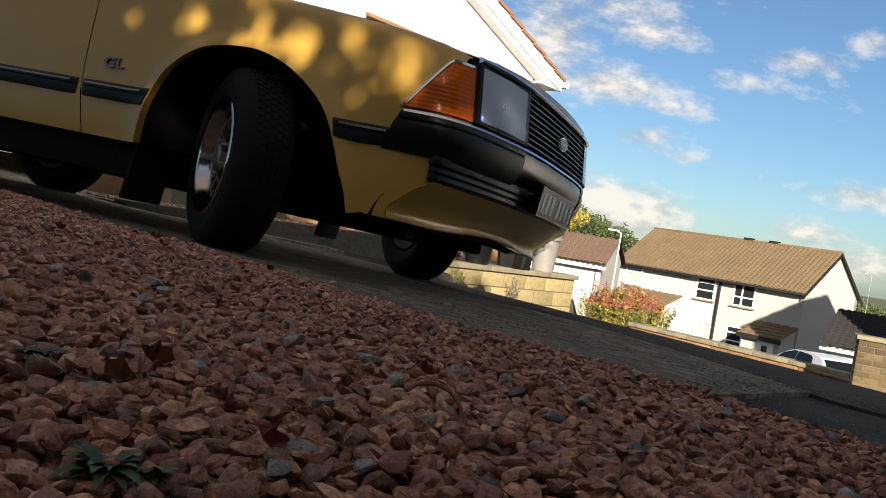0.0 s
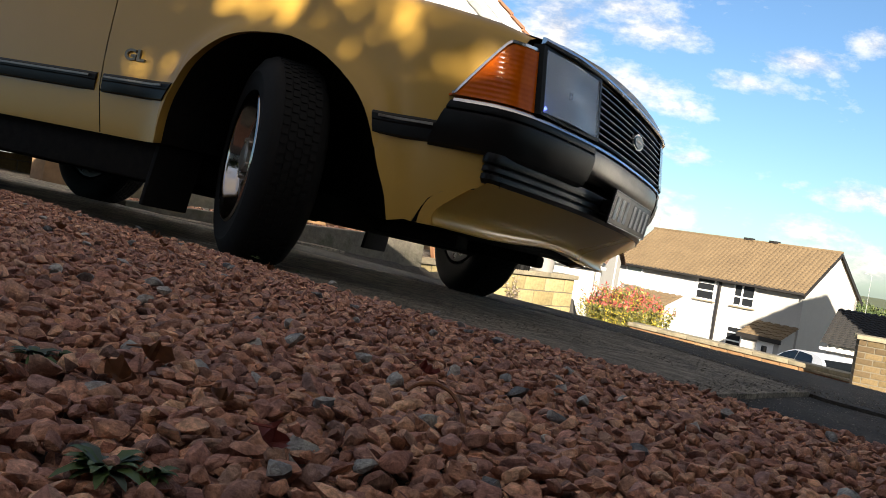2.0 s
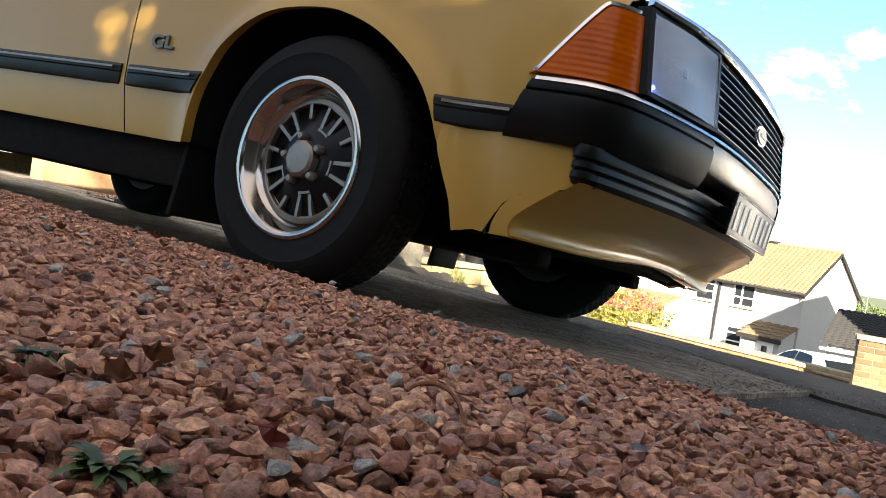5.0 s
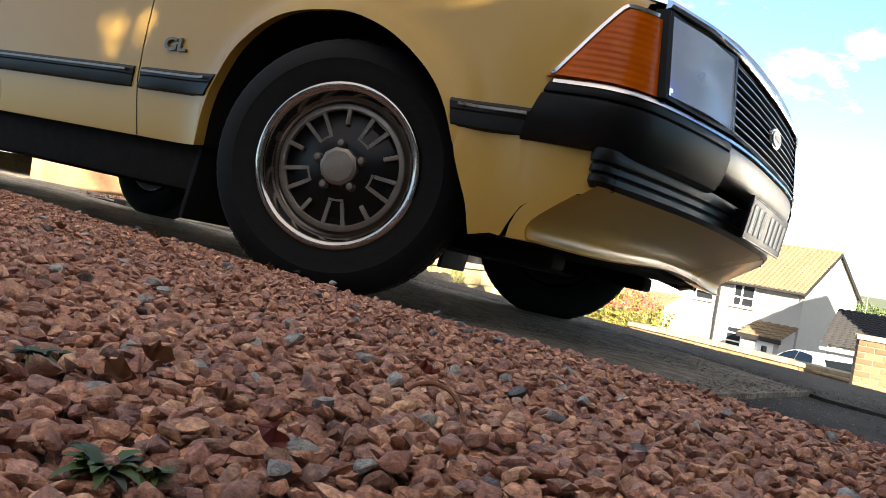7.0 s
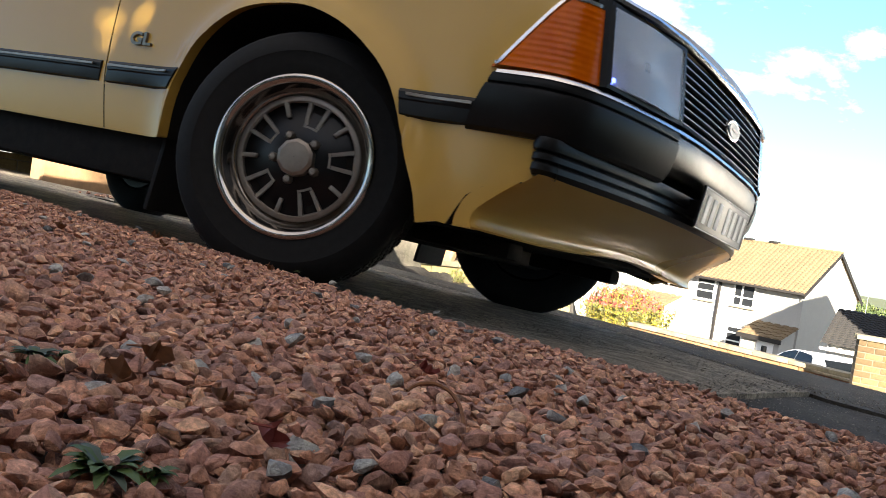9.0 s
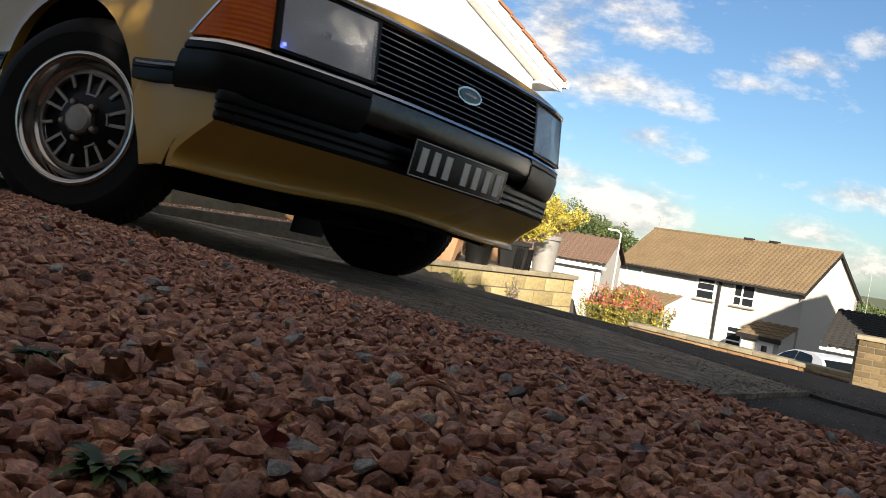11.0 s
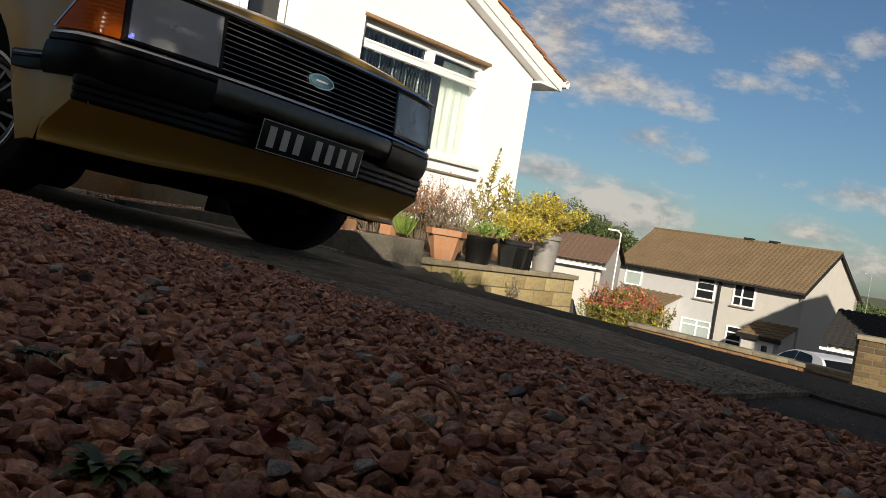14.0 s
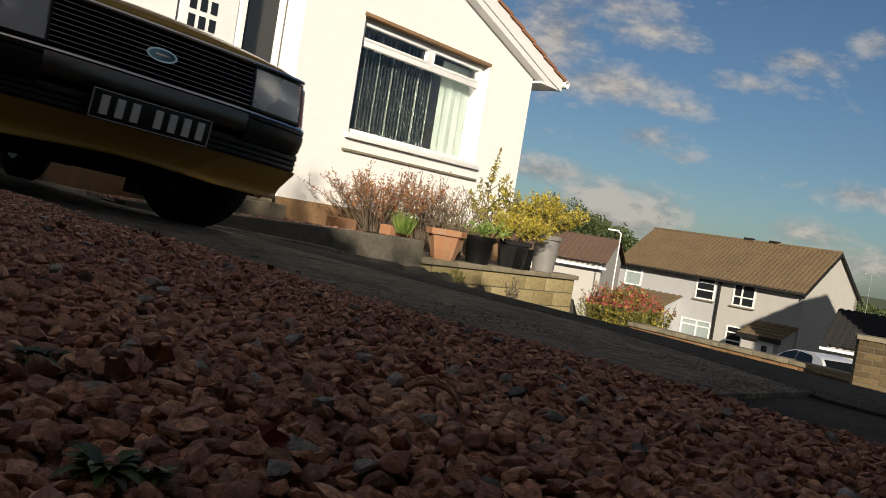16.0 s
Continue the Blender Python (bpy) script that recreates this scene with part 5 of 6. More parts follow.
def make_wheel(car):
    wheel = new("wheel")
    wheel.parent = car
    bm = bmesh.new()
    R = RADIUS
    lathe(bm, [(0.20, 0.07), (0.205, 0.09), (0.25, 0.105), (0.285, 0.10), (R - 0.012, 0.082), (R, 0.06), (R, -0.06), (R - 0.012, -0.082), (0.285, -0.100), (0.272, -0.1035), (0.268, -0.1015), (0.240, -0.103), (0.213, -0.094), (0.205, -0.07)], 72)
    part("tyre", bm, RUBBER, wheel, angle=40)
    bm = bmesh.new()
    for k in range(72):
        for row in range(5):
            a = 2 * math.pi * (k + 0.5 * (row % 2)) / 72
            box(bm, -0.0095, 0.0095, -0.056 + row * 0.0235, -0.037 + row * 0.0235, R - 0.006, R + 0.003, m=Matrix.Rotation(a, 4, "Y"))
    part("tread", bm, RUBBER, wheel, smooth=False)
    bm = bmesh.new()
    lathe(bm, [(0.209, -0.088), (0.2145, -0.097), (0.209, -0.1025), (0.198, -0.100), (0.190, -0.090), (0.181, -0.060), (0.170, -0.045), (0.155, -0.040), (0.150, -0.036)], 72)
    part("rim", bm, ALLOY, wheel, "polished alloy rim", angle=60)
    bm = bmesh.new()
    lathe(bm, [(0.1665, -0.040), (0.1655, -0.0500), (0.1635, -0.0515), (0.1525, -0.0525), (0.1505, -0.0505), (0.1505, -0.034)], 72)
    part("face_ring", bm, SATIN, wheel, "satin grey wheel face ring", angle=40)
    bm = bmesh.new()
    lathe(bm, [(0.188, -0.02), (0.155, -0.030), (0.145, -0.036), (0.10, -0.047), (0.075, -0.060), (0.03, -0.064), (0.001, -0.064)], 60)
    lathe(bm, [(0.188, -0.02), (0.19, 0.09), (0.16, 0.09), (0.001, 0.06)], 40)
    part("wheel_disc", bm, GLOSS_BLACK, wheel, "black painted wheel centre", angle=50)
    for k in range(5):
        turn = Matrix.Rotation(radians(-58 - 72 * k), 4, "Y")
        bm = bmesh.new()
        for z0, z1, w0, w1 in ((0.088, 0.148, 0.017, 0.026),):
            for sgn in (1, -1):
                prism(bm, [(sgn * (w0 - 0.006), z0), (sgn * (w0 + 0.004), z0), (sgn * (w1 + 0.006), z1), (sgn * (w1 - 0.005), z1)], -0.052, -0.034)
            prism(bm, [(-w1 - 0.004, z1 - 0.001), (w1 + 0.004, z1 - 0.001), (w1 + 0.006, z1 + 0.009), (-w1 - 0.006, z1 + 0.009)], -0.049, -0.03)
            prism(bm, [(-w0 - 0.002, z0 - 0.008), (w0 + 0.002, z0 - 0.008), (w0 + 0.003, z0), (-w0 - 0.003, z0)], -0.056, -0.03)
        bmesh.ops.transform(bm, matrix=turn @ Matrix.Rotation(radians(90), 4, "Y"), verts=bm.verts)
        part("window_rib", bm, SATIN, wheel, smooth=False)
        bm = boxed(-0.0058, 0.0058, -0.052, -0.03, 0.112, 0.156, 0.002)
        bmesh.ops.transform(bm, matrix=turn @ Matrix.Rotation(radians(90 + 36), 4, "Y"), verts=bm.verts)
        part("spoke_rib", bm, SATIN, wheel)
        # a black box stands for the dark inside the open wheel window
        bm = boxed(-0.0135, 0.0135, -0.0405, -0.03, 0.092, 0.146)
        bmesh.ops.transform(bm, matrix=turn @ Matrix.Rotation(radians(90), 4, "Y"), verts=bm.verts)
        part("window_recess", bm, UNDER, wheel, smooth=False)
        bm = bmesh.new()
        lathe(bm, [(0.0125, -0.05), (0.0125, -0.076), (0.008, -0.085), (0.0005, -0.086)], 8)
        bmesh.ops.transform(bm, matrix=turn @ Matrix.Rotation(radians(90 + 34), 4, "Y") @ Matrix.Translation((0, 0, 0.060)), verts=bm.verts)
        part("wheel_nut", bm, SATIN, wheel)
    bm = bmesh.new()
    lathe(bm, [(0.051, -0.060), (0.049, -0.082), (0.040, -0.088), (0.012, -0.090), (0.0005, -0.090)], 10)
    part("hub_cap", bm, SATIN, wheel, "plain grey hub cap", angle=30)
    return wheel


def make_headlight(car, s):
    """One headlight with its amber corner; s: 1 for the car's right."""
    def at(y, z, out=0.0):
        return bonnet_front(y, z) + out
    lamp = part("headlight", boxed(0.48, 0.62, min(-0.76 * s, -0.455 * s), max(-0.76 * s, -0.455 * s), 0.585, 0.765), UNDER, car)
    bm = bmesh.new()
    ys, zs = np.linspace(0.458, 0.762, 9), np.linspace(0.588, 0.762, 7)
    g = [[bm.verts.new((at(y, z) - 0.055 * (1 - ((y - 0.61) / 0.16) ** 2) * (1 - ((z - 0.675) / 0.09) ** 2) - 0.012, -y * s, z)) for z in zs] for y in ys]
    for i in range(8):
        for j in range(6):
            bm.faces.new((g[i][j], g[i + 1][j], g[i + 1][j + 1], g[i][j + 1]))
    part("reflector", bm, SILVER, lamp)
    bm = bmesh.new()
    for off in (0.0, 0.004):
        g = [[bm.verts.new((at(y, z, off) + 0.004, -y * s, z)) for z in zs] for y in ys]
        for i in range(8):
            for j in range(6):
                bm.faces.new((g[i][j], g[i + 1][j], g[i + 1][j + 1], g[i][j + 1]))
    lens = part("lens", bm, RIBBED_GLASS, lamp, "ribbed clear glass lens")
    lens.visible_shadow = False
    bm = bmesh.new()
    bmesh.ops.create_uvsphere(bm, u_segments=10, v_segments=6, radius=0.014, matrix=Matrix.Translation((at(0.61, 0.67) - 0.04, -0.61 * s, 0.665)))
    part("bulb", bm, CHROME, lamp)
    if s == 1:
        bm = bmesh.new()
        bmesh.ops.create_uvsphere(bm, u_segments=8, v_segments=6, radius=0.006, matrix=Matrix.Translation((at(0.745, 0.60) - 0.006, -0.745, 0.600)))
        part("side_bulb", bm, BLUE_GLOW, lamp, "small blue glowing bulb")
    bm = bmesh.new()
    for a, b, c, d in ((0.448, 0.772, 0.578, 0.588), (0.448, 0.772, 0.762, 0.772), (0.446, 0.458, 0.578, 0.772), (0.762, 0.774, 0.578, 0.772)):
        vs = [bm.verts.new((at(y, z, o), -y * s, z)) for y in (a, b) for z in (c, d) for o in (-0.02, 0.010)]
        for f in ((0, 1, 3, 2), (4, 6, 7, 5), (0, 4, 5, 1), (2, 3, 7, 6), (0, 2, 6, 4), (1, 5, 7, 3)):
            bm.faces.new([vs[i] for i in f])
    part("lamp_frame", bm, BLACK, lamp, smooth=False)
    # the amber corner wraps onto the wing: its rear edge slopes ahead and up
    bm = bmesh.new()
    corner = spline([(0.655, 0.774), (0.640, 0.805), (0.612, 0.840), (0.565, 0.868), (0.49, 0.886), (0.46, 0.889)], 5)
    cols = []
    for p in corner:
        full = min(1, max(0.02, (p[0] - 0.468) / 0.125))
        z1 = 0.580 + 0.168 * full
        lean = 0.10
        cols.append([bm.verts.new((p[0] - (z - 0.58) * lean, -(p[1] - (z - 0.58) * 0.10) * s, z)) for z in np.linspace(0.578, z1, 7)])
    for a, b in zip(cols, cols[1:]):
        for i in range(6):
            bm.faces.new((a[i], b[i], b[i + 1], a[i + 1]))
    r = bmesh.ops.extrude_face_region(bm, geom=list(bm.faces))
    bmesh.ops.translate(bm, verts=[v for v in r["geom"] if isinstance(v, bmesh.types.BMVert)], vec=(-0.03, 0.03 * s, 0))
    part("indicator", bm, AMBER, car, "amber indicator lens wrapping the corner", angle=50)
    bm = bmesh.new()
    edge = [((p[0] - 0.004 - (z - 0.58) * 0.10), -(p[1] + 0.003 - (z - 0.58) * 0.10) * s, z) for p in corner for z in [0.583 + 0.172 * min(1, max(0.0, (p[0] - 0.468) / 0.125))]]
    for a, b in zip(edge, edge[1:]):
        a, b = Vector(a), Vector(b)
        if (b - a).length > 0.002:
            up = (b - a).normalized().cross(Vector((0, 1, 0))).normalized() * 0.004
            vs = [bm.verts.new(p + o) for p in (a, b) for o in (up, -up, -up + Vector((0, 0.02 * s, 0)), up + Vector((0, 0.02 * s, 0)))]
            for i in range(4):
                bm.faces.new((vs[i], vs[(i + 1) % 4], vs[4 + (i + 1) % 4], vs[4 + i]))
    part("lamp_trim", bm, CHROME, car, "thin chrome lamp surround", smooth=False)


def make_car():
    car = empty("car", Matrix(), "beige four-door saloon car with black bumpers and alloy wheels", "car")
    front = arch_bottom(ARCH_LINE, lambda x: 0.286 if x < 0 else lerp(x, [(0.3, 0.222), (0.398, 0.212), (0.415, 0.25), (0.435, 0.285), (0.47, 0.310), (0.53, 0.330), (0.60, 0.346)]))
    skin("front_wing", -0.8825, 0.60, car, front)
    skin("front_door", -1.985, -0.8875, car, lambda x: 0.286)
    skin("rear_door", -2.40, -1.990, car, arch_bottom(REAR_ARCH, lambda x: 0.286))
    skin("rear_wing", -3.62, -2.405, car, arch_bottom(REAR_ARCH, lambda x: 0.30))
    # bonnet, cabin and boot
    bm = bmesh.new()
    ys = np.linspace(-1, 1, 25)
    cols = []
    for k in ys:
        y = k * 0.775
        nose = bonnet_front(y, 0.775) + 0.006
        xs = [nose - 0.012, nose, nose - 0.006, nose - 0.04, nose - 0.10] + list(np.linspace(nose - 0.2, -0.95, 9))
        zs = [0.776, 0.790, 0.802, 0.811, 0.818] + [0] * 9
        crown = 0.036 * (1 - k * k) + 0.006 * math.exp(-((abs(k) - 0.86) / 0.06) ** 2)
        col = []
        for i, (x, z) in enumerate(zip(xs, zs)):
            base = top_z(x) if i > 4 else z - 0.012 * k * k
            half = -side_y(min(x, 0.6), top_z(x), top_z(x)) + 0.004
            col.append(bm.verts.new((x, k * half, base + crown * (min(1, i / 4)))))
        cols.append(col)
    for a, b in zip(cols, cols[1:]):
        for i in range(13):
            bm.faces.new((a[i], b[i], b[i + 1], a[i + 1]))
    part("bonnet", bm, PAINT, car, angle=40)
    bm = bmesh.new()
    low = [bm.verts.new(p) for p in ((-0.90, -0.79, 0.905), (-0.90, 0.79, 0.905), (-3.1, 0.79, 0.90), (-3.1, -0.79, 0.90))]
    high = [bm.verts.new(p) for p in ((-1.55, -0.60, 1.30), (-1.55, 0.60, 1.30), (-2.55, 0.60, 1.30), (-2.55, -0.60, 1.30))]
    for i in range(4):
        bm.faces.new((low[i], low[(i + 1) % 4], high[(i + 1) % 4], high[i]))
    bm.faces.new(high)
    bmesh.ops.bevel(bm, geom=list(bm.edges), offset=0.03, segments=2, affect="EDGES")
    part("cabin", bm, PAINT, car)
    for name, quad in (("windscreen", [(-0.975, -0.70, 0.955), (-0.975, 0.70, 0.955), (-1.515, 0.55, 1.268), (-1.515, -0.55, 1.268)]),
                       ("rear_window", [(-3.02, 0.70, 0.955), (-3.02, -0.70, 0.955), (-2.60, -0.55, 1.268), (-2.60, 0.55, 1.268)]),
                       ("side_window", [(-1.12, -0.776, 0.95), (-1.98, -0.776, 0.95), (-1.98, -0.625, 1.265), (-1.62, -0.625, 1.265)]),
                       ("side_window", [(-2.03, -0.776, 0.95), (-2.88, -0.776, 0.95), (-2.52, -0.625, 1.265), (-2.03, -0.625, 1.265)]),
                       ("side_window", [(-1.12, 0.776, 0.95), (-1.98, 0.776, 0.95), (-1.98, 0.625, 1.265), (-1.62, 0.625, 1.265)]),
                       ("side_window", [(-2.03, 0.776, 0.95), (-2.88, 0.776, 0.95), (-2.52, 0.625, 1.265), (-2.03, 0.625, 1.265)])):
        bm = bmesh.new()
        f = bm.faces.new([bm.verts.new(p) for p in quad])
        f.normal_update()
        n = f.normal.copy()
        mid = f.calc_center_median() - Vector((-2.0, 0, 1.0))
        if n.dot(mid) < 0:
            n = -n
        r = bmesh.ops.extrude_face_region(bm, geom=[f])
        bmesh.ops.translate(bm, verts=[v for v in r["geom"] if isinstance(v, bmesh.types.BMVert)], vec=n * 0.012)
        part(name, bm, WINDOW_DARK, car, smooth=False)
    bm = boxed(-3.62, -3.0, -0.80, 0.80, 0.70, 0.90, 0.03)
    part("boot_lid", bm, PAINT, car)
    part("tail_panel", boxed(-3.64, -3.58, -0.84, 0.84, 0.33, 0.87, 0.02), PAINT, car)
    part("rear_bumper", boxed(-3.74, -3.60, -0.86, 0.86, 0.42, 0.56, 0.02), BLACK, car)
    # sills and the dark underside
    for s in (1, -1):
        part("sill", boxed(-2.27, -0.60, min(-0.83 * s, -0.70 * s), max(-0.83 * s, -0.70 * s), 0.158, 0.30, 0.015), UNDER, car, "black painted sill")
        part("mud_flap", boxed(-0.590, -0.572, min(-0.835 * s, -0.62 * s), max(-0.835 * s, -0.62 * s), 0.075, 0.43, 0.006, Matrix.Translation((-0.585, 0, 0.43)) @ Matrix.Rotation(radians(6 if s == 1 else 6), 4, "Y") @ Matrix.Translation((0.585, 0, -0.43))), RUBBER, car, "black rubber mud flap")
        # wheel wells
        for axle, base, line in ((FRONT_AXLE, 0.22, ARCH_LINE), (REAR_AXLE, 0.29, REAR_ARCH)):
            bm = bmesh.new()
            outer = [bm.verts.new((x, -0.862 * s, z + 0.004)) for x, z in line]
            inner = [bm.verts.new((x, -0.50 * s, z + 0.02)) for x, z in line]
            for i in range(len(line) - 1):
                bm.faces.new((outer[i], outer[i + 1], inner[i + 1], inner[i]))
            bm.faces.new(inner)
            part("wheel_well", bm, UNDER, car, smooth=False)
    part("underbody", boxed(-3.5, -0.62, -0.72, 0.72, 0.20, 0.34, 0.03), UNDER, car)
    part("engine_tray", boxed(-0.60, 0.50, -0.49, 0.49, 0.215, 0.60, 0.04), UNDER, car)
    part("crossmember", boxed(-0.16, 0.0, -0.62, 0.62, 0.155, 0.25, 0.03), UNDER, car)
    part("suspension_arm", boxed(0.04, 0.36, 0.35, 0.44, 0.165, 0.215, 0.015), UNDER, car)
    part("suspension_arm", boxed(0.04, 0.36, -0.44, -0.35, 0.165, 0.215, 0.015), UNDER, car)
    part("axle", boxed(REAR_AXLE - 0.05, REAR_AXLE + 0.05, -0.66, 0.66, 0.26, 0.36, 0.03), UNDER, car)
    part("exhaust_pipe", boxed(-3.66, -0.7, 0.30, 0.36, 0.150, 0.21, 0.02), UNDER, car)
    # rubbing strips, each with a raised rib
    for s in (1, -1):
        for x0, x1 in ((-1.975, -0.905), (-0.872, -0.552), (0.232, 0.437)):
            bm = bmesh.new()
            n = max(3, int((x1 - x0) / 0.06))
            rows = [(0.000, 0.424), (0.012, 0.430), (0.016, 0.446), (0.016, 0.462), (0.020, 0.466), (0.021, 0.482), (0.013, 0.490), (0.000, 0.492)]
            cols = []
            for i in range(n + 1):
                x = x0 + (x1 - x0) * i / n
                col = []
                for o, z in rows:
                    slant = (z - 0.458) * 0.45 * (1 if (x1 == -0.552 and i == n) or (x1 == 0.437 and i == n) else -0.6 if (x0 == 0.232 and i == 0) else 0)
                    end = 0.35 if i in (0, n) else 1
                    yy = side_y(x, z, 2.0) - flare(x, z)
                    col.append(bm.verts.new((x + slant, (yy - o * end + (0.004 if o == 0 else 0)) * s, z + 0.012 * (x > 0))))
                cols.append(col)
            for a, b in zip(cols, cols[1:]):
                for j in range(len(rows) - 1):
                    bm.faces.new((a[j], b[j], b[j + 1], a[j + 1]))
            bm.faces.new(cols[0]), bm.faces.new(cols[-1])
            strip = part("rubbing_strip", bm, BLACK, car, "black ribbed rubbing strip", angle=30)
            bm = bmesh.new()
            swept(bm, [(x, (side_y(x, 0.47, 2.0) - flare(x, 0.47) - 0.021)) for x in np.linspace(x1 - 0.02, x0 + 0.02, 8)], [(0, 0.472), (0.002, 0.473), (0.002, 0.479), (0, 0.480)])
            bmesh.ops.transform(bm, matrix=Matrix.Translation((0, 0, 0.012 * (x0 > 0))) @ Matrix.Diagonal((1, s, 1, 1)), verts=bm.verts)
            part("rib", bm, SATIN, strip, smooth=False)
    # grille
    grille = part("grille", boxed(0.60, 0.685, -0.448, 0.448, 0.575, 0.775), UNDER, car)
    for k in range(9):
        z = 0.590 + k * 0.0205
        bm = bmesh.new()
        ys = np.linspace(-0.452, 0.452, 17)
        swept(bm, [(bonnet_front(y, z) + 0.002, y) for y in ys[::-1]], [(-0.03, z - 0.0035), (-0.002, z - 0.0055), (0.004, z - 0.002), (0.002, z + 0.0025), (-0.03, z + 0.003)])
        swept(bm, [(bonnet_front(y, z) + 0.002, y) for y in ys[::-1]], [(0.003, z - 0.0022), (0.0056, z - 0.0020), (0.0050, z + 0.0012), (0.002, z + 0.0015)], 1)
        part("slat", bm, [BLACK, SLAT_EDGE], grille, angle=25)
    bm = bmesh.new()
    ring = [(0.068 * math.cos(a), 0.0275 * math.sin(a)) for a in (2 * math.pi * i / 28 for i in range(28))]
    prism(bm, ring, 0.735, 0.752, "x")
    bmesh.ops.translate(bm, verts=bm.verts, vec=(0, -0.006, 0.672))
    badge = part("badge", bm, CHROME, grille, "small oval badge with bright rim", smooth=False)
    bm = bmesh.new()
    prism(bm, [(p * 0.86, q * 0.76) for p, q in ring], 0.74, 0.755, "x")
    bmesh.ops.translate(bm, verts=bm.verts, vec=(0, -0.006, 0.672))
    part("badge_face", bm, BADGE_BLUE, badge, smooth=False)
    bm = boxed(0.745, 0.7565, -0.036, 0.026, 0.668, 0.6765, 0.001)
    part("badge_mark", bm, BAR_WHITE, badge)
    for s in (1, -1):
        make_headlight(car, s)
    # bumper: a chrome bar, dark reflection in its colour, between two black corner caps, under a bright strip
    plan = mirrored_plan([(0.754, 0.0), (0.750, 0.25), (0.732, 0.45), (0.696, 0.635), (0.660, 0.755), (0.628, 0.815), (0.578, 0.858), (0.51, 0.874), (0.455, 0.879)])
    bumper = part("front_bumper", boxed(0.58, 0.66, -0.55, 0.55, 0.46, 0.55, 0.01), UNDER, car, "wraparound bumper with black corner caps")
    slant = lambda v: v.co + Vector(((v.co.z - 0.556) * 0.40 * ease((0.56 - v.co.x) / 0.10), 0, 0))
    for side in (1, -1):
        bm = bmesh.new()
        line = [p for p in plan if p[1] * side > 0.43]
        swept(bm, line, [(-0.05, 0.566), (0.004, 0.566), (0.014, 0.561), (0.018, 0.549), (0.017, 0.541), (0.012, 0.538), (0.019, 0.533), (0.021, 0.520), (0.018, 0.492), (0.011, 0.462), (0.000, 0.440), (-0.012, 0.432), (-0.05, 0.430)])
        for v in bm.verts:
            v.co = slant(v)
        part("corner_cap", bm, BLACK, bumper, "black plastic bumper corner", angle=28)
    bm = bmesh.new()
    swept(bm, [p for p in plan if abs(p[1]) <= 0.455], [(-0.04, 0.560), (0.002, 0.560), (0.012, 0.553), (0.016, 0.535), (0.016, 0.505), (0.010, 0.480), (-0.004, 0.466), (-0.03, 0.462)])
    part("bumper_bar", bm, DARK_CHROME, bumper, "chrome bumper bar with a dark reflection in its colour", angle=40)
    bm = bmesh.new()
    swept(bm, plan[1:-1], [(-0.03, 0.574), (0.004, 0.5735), (0.0155, 0.567), (0.0185, 0.559), (0.014, 0.557), (0.0, 0.563), (-0.03, 0.566)])
    part("chrome_strip", bm, CHROME, bumper, "narrow chrome bumper strip", angle=50)
    plan2 = mirrored_plan([(0.722, 0.0), (0.716, 0.25), (0.698, 0.45), (0.668, 0.615), (0.636, 0.745), (0.612, 0.820), (0.597, 0.843), (0.583, 0.844), (0.574, 0.826)])
    bm = bmesh.new()
    swept(bm, plan2, [(-0.05, 0.442), (0.010, 0.440), (0.014, 0.425), (0.012, 0.413), (0.005, 0.409), (0.010, 0.403), (0.011, 0.391), (0.004, 0.387), (0.009, 0.381), (0.010, 0.368), (0.003, 0.356), (-0.05, 0.352)])
    part("lower_moulding", bm, BLACK, bumper, "ribbed black lower moulding", angle=25)
    # valance: flush with the wings, falling back to a lip below
    half = spline([(0.722, 0, 0.356, 0.530, 0), (0.716, 0.25, 0.356, 0.528, 0.25), (0.698, 0.45, 0.356, 0.520, 0.45), (0.668, 0.61, 0.356, 0.508, 0.635), (0.636, 0.745, 0.356, 0.492, 0.765), (0.592, 0.832, 0.354, 0.460, 0.832),
                   (0.53, 0, 0.333, 0.446, 0), (0.47, 0, 0.309, 0.430, 0), (0.435, 0, 0.280, 0.420, 0), (0.417, 0, 0.240, 0.414, 0)], 4)
    falls = ((0.0, 0.0), (0.12, 0.16), (0.3, 0.42), (0.5, 0.70), (0.64, 0.87), (0.72, 0.93), (0.82, 0.97), (0.92, 0.95), (0.97, 0.91), (1.0, 0.93))
    bm = bmesh.new()
    cols = []
    ring = [(p, 1) for p in half[::-1]] + [(p, -1) for p in half[1:]]
    for p, sd in ring:
        xt, yt, zt, xb, yb = p
        zb = 0.212 + 0.026 * ease(1 - yt / 0.65) if xt > 0.6 else 0.212
        col = []
        for k, w in falls:
            x, z = xt + (xb - xt) * w, zt + (zb - zt) * k
            wing = -side_y(x, z, 2.0)
            blend = ease((0.62 - xt) / 0.05)
            y = (yt + (yb - yt) * w) * (1 - blend) + wing * blend
            col.append(bm.verts.new((x, y * sd, z)))
        col.append(bm.verts.new((col[-1].co.x - 0.04, col[-1].co.y - 0.02 * sd, zb + 0.004)))
        cols.append(col)
    for a, b in zip(cols, cols[1:]):
        for i in range(len(falls)):
            bm.faces.new((a[i], b[i], b[i + 1], a[i + 1]))
    part("valance", bm, PAINT, car, "beige front valance with stone chips", angle=50)
    # bright edge along the bonnet and over the lamps
    bm = bmesh.new()
    swept(bm, [(bonnet_front(y, 0.775) + 0.004, y) for y in np.linspace(0.772, -0.772, 41)], [(-0.006, 0.774), (0.007, 0.776), (0.011, 0.783), (0.008, 0.791), (-0.006, 0.794)])
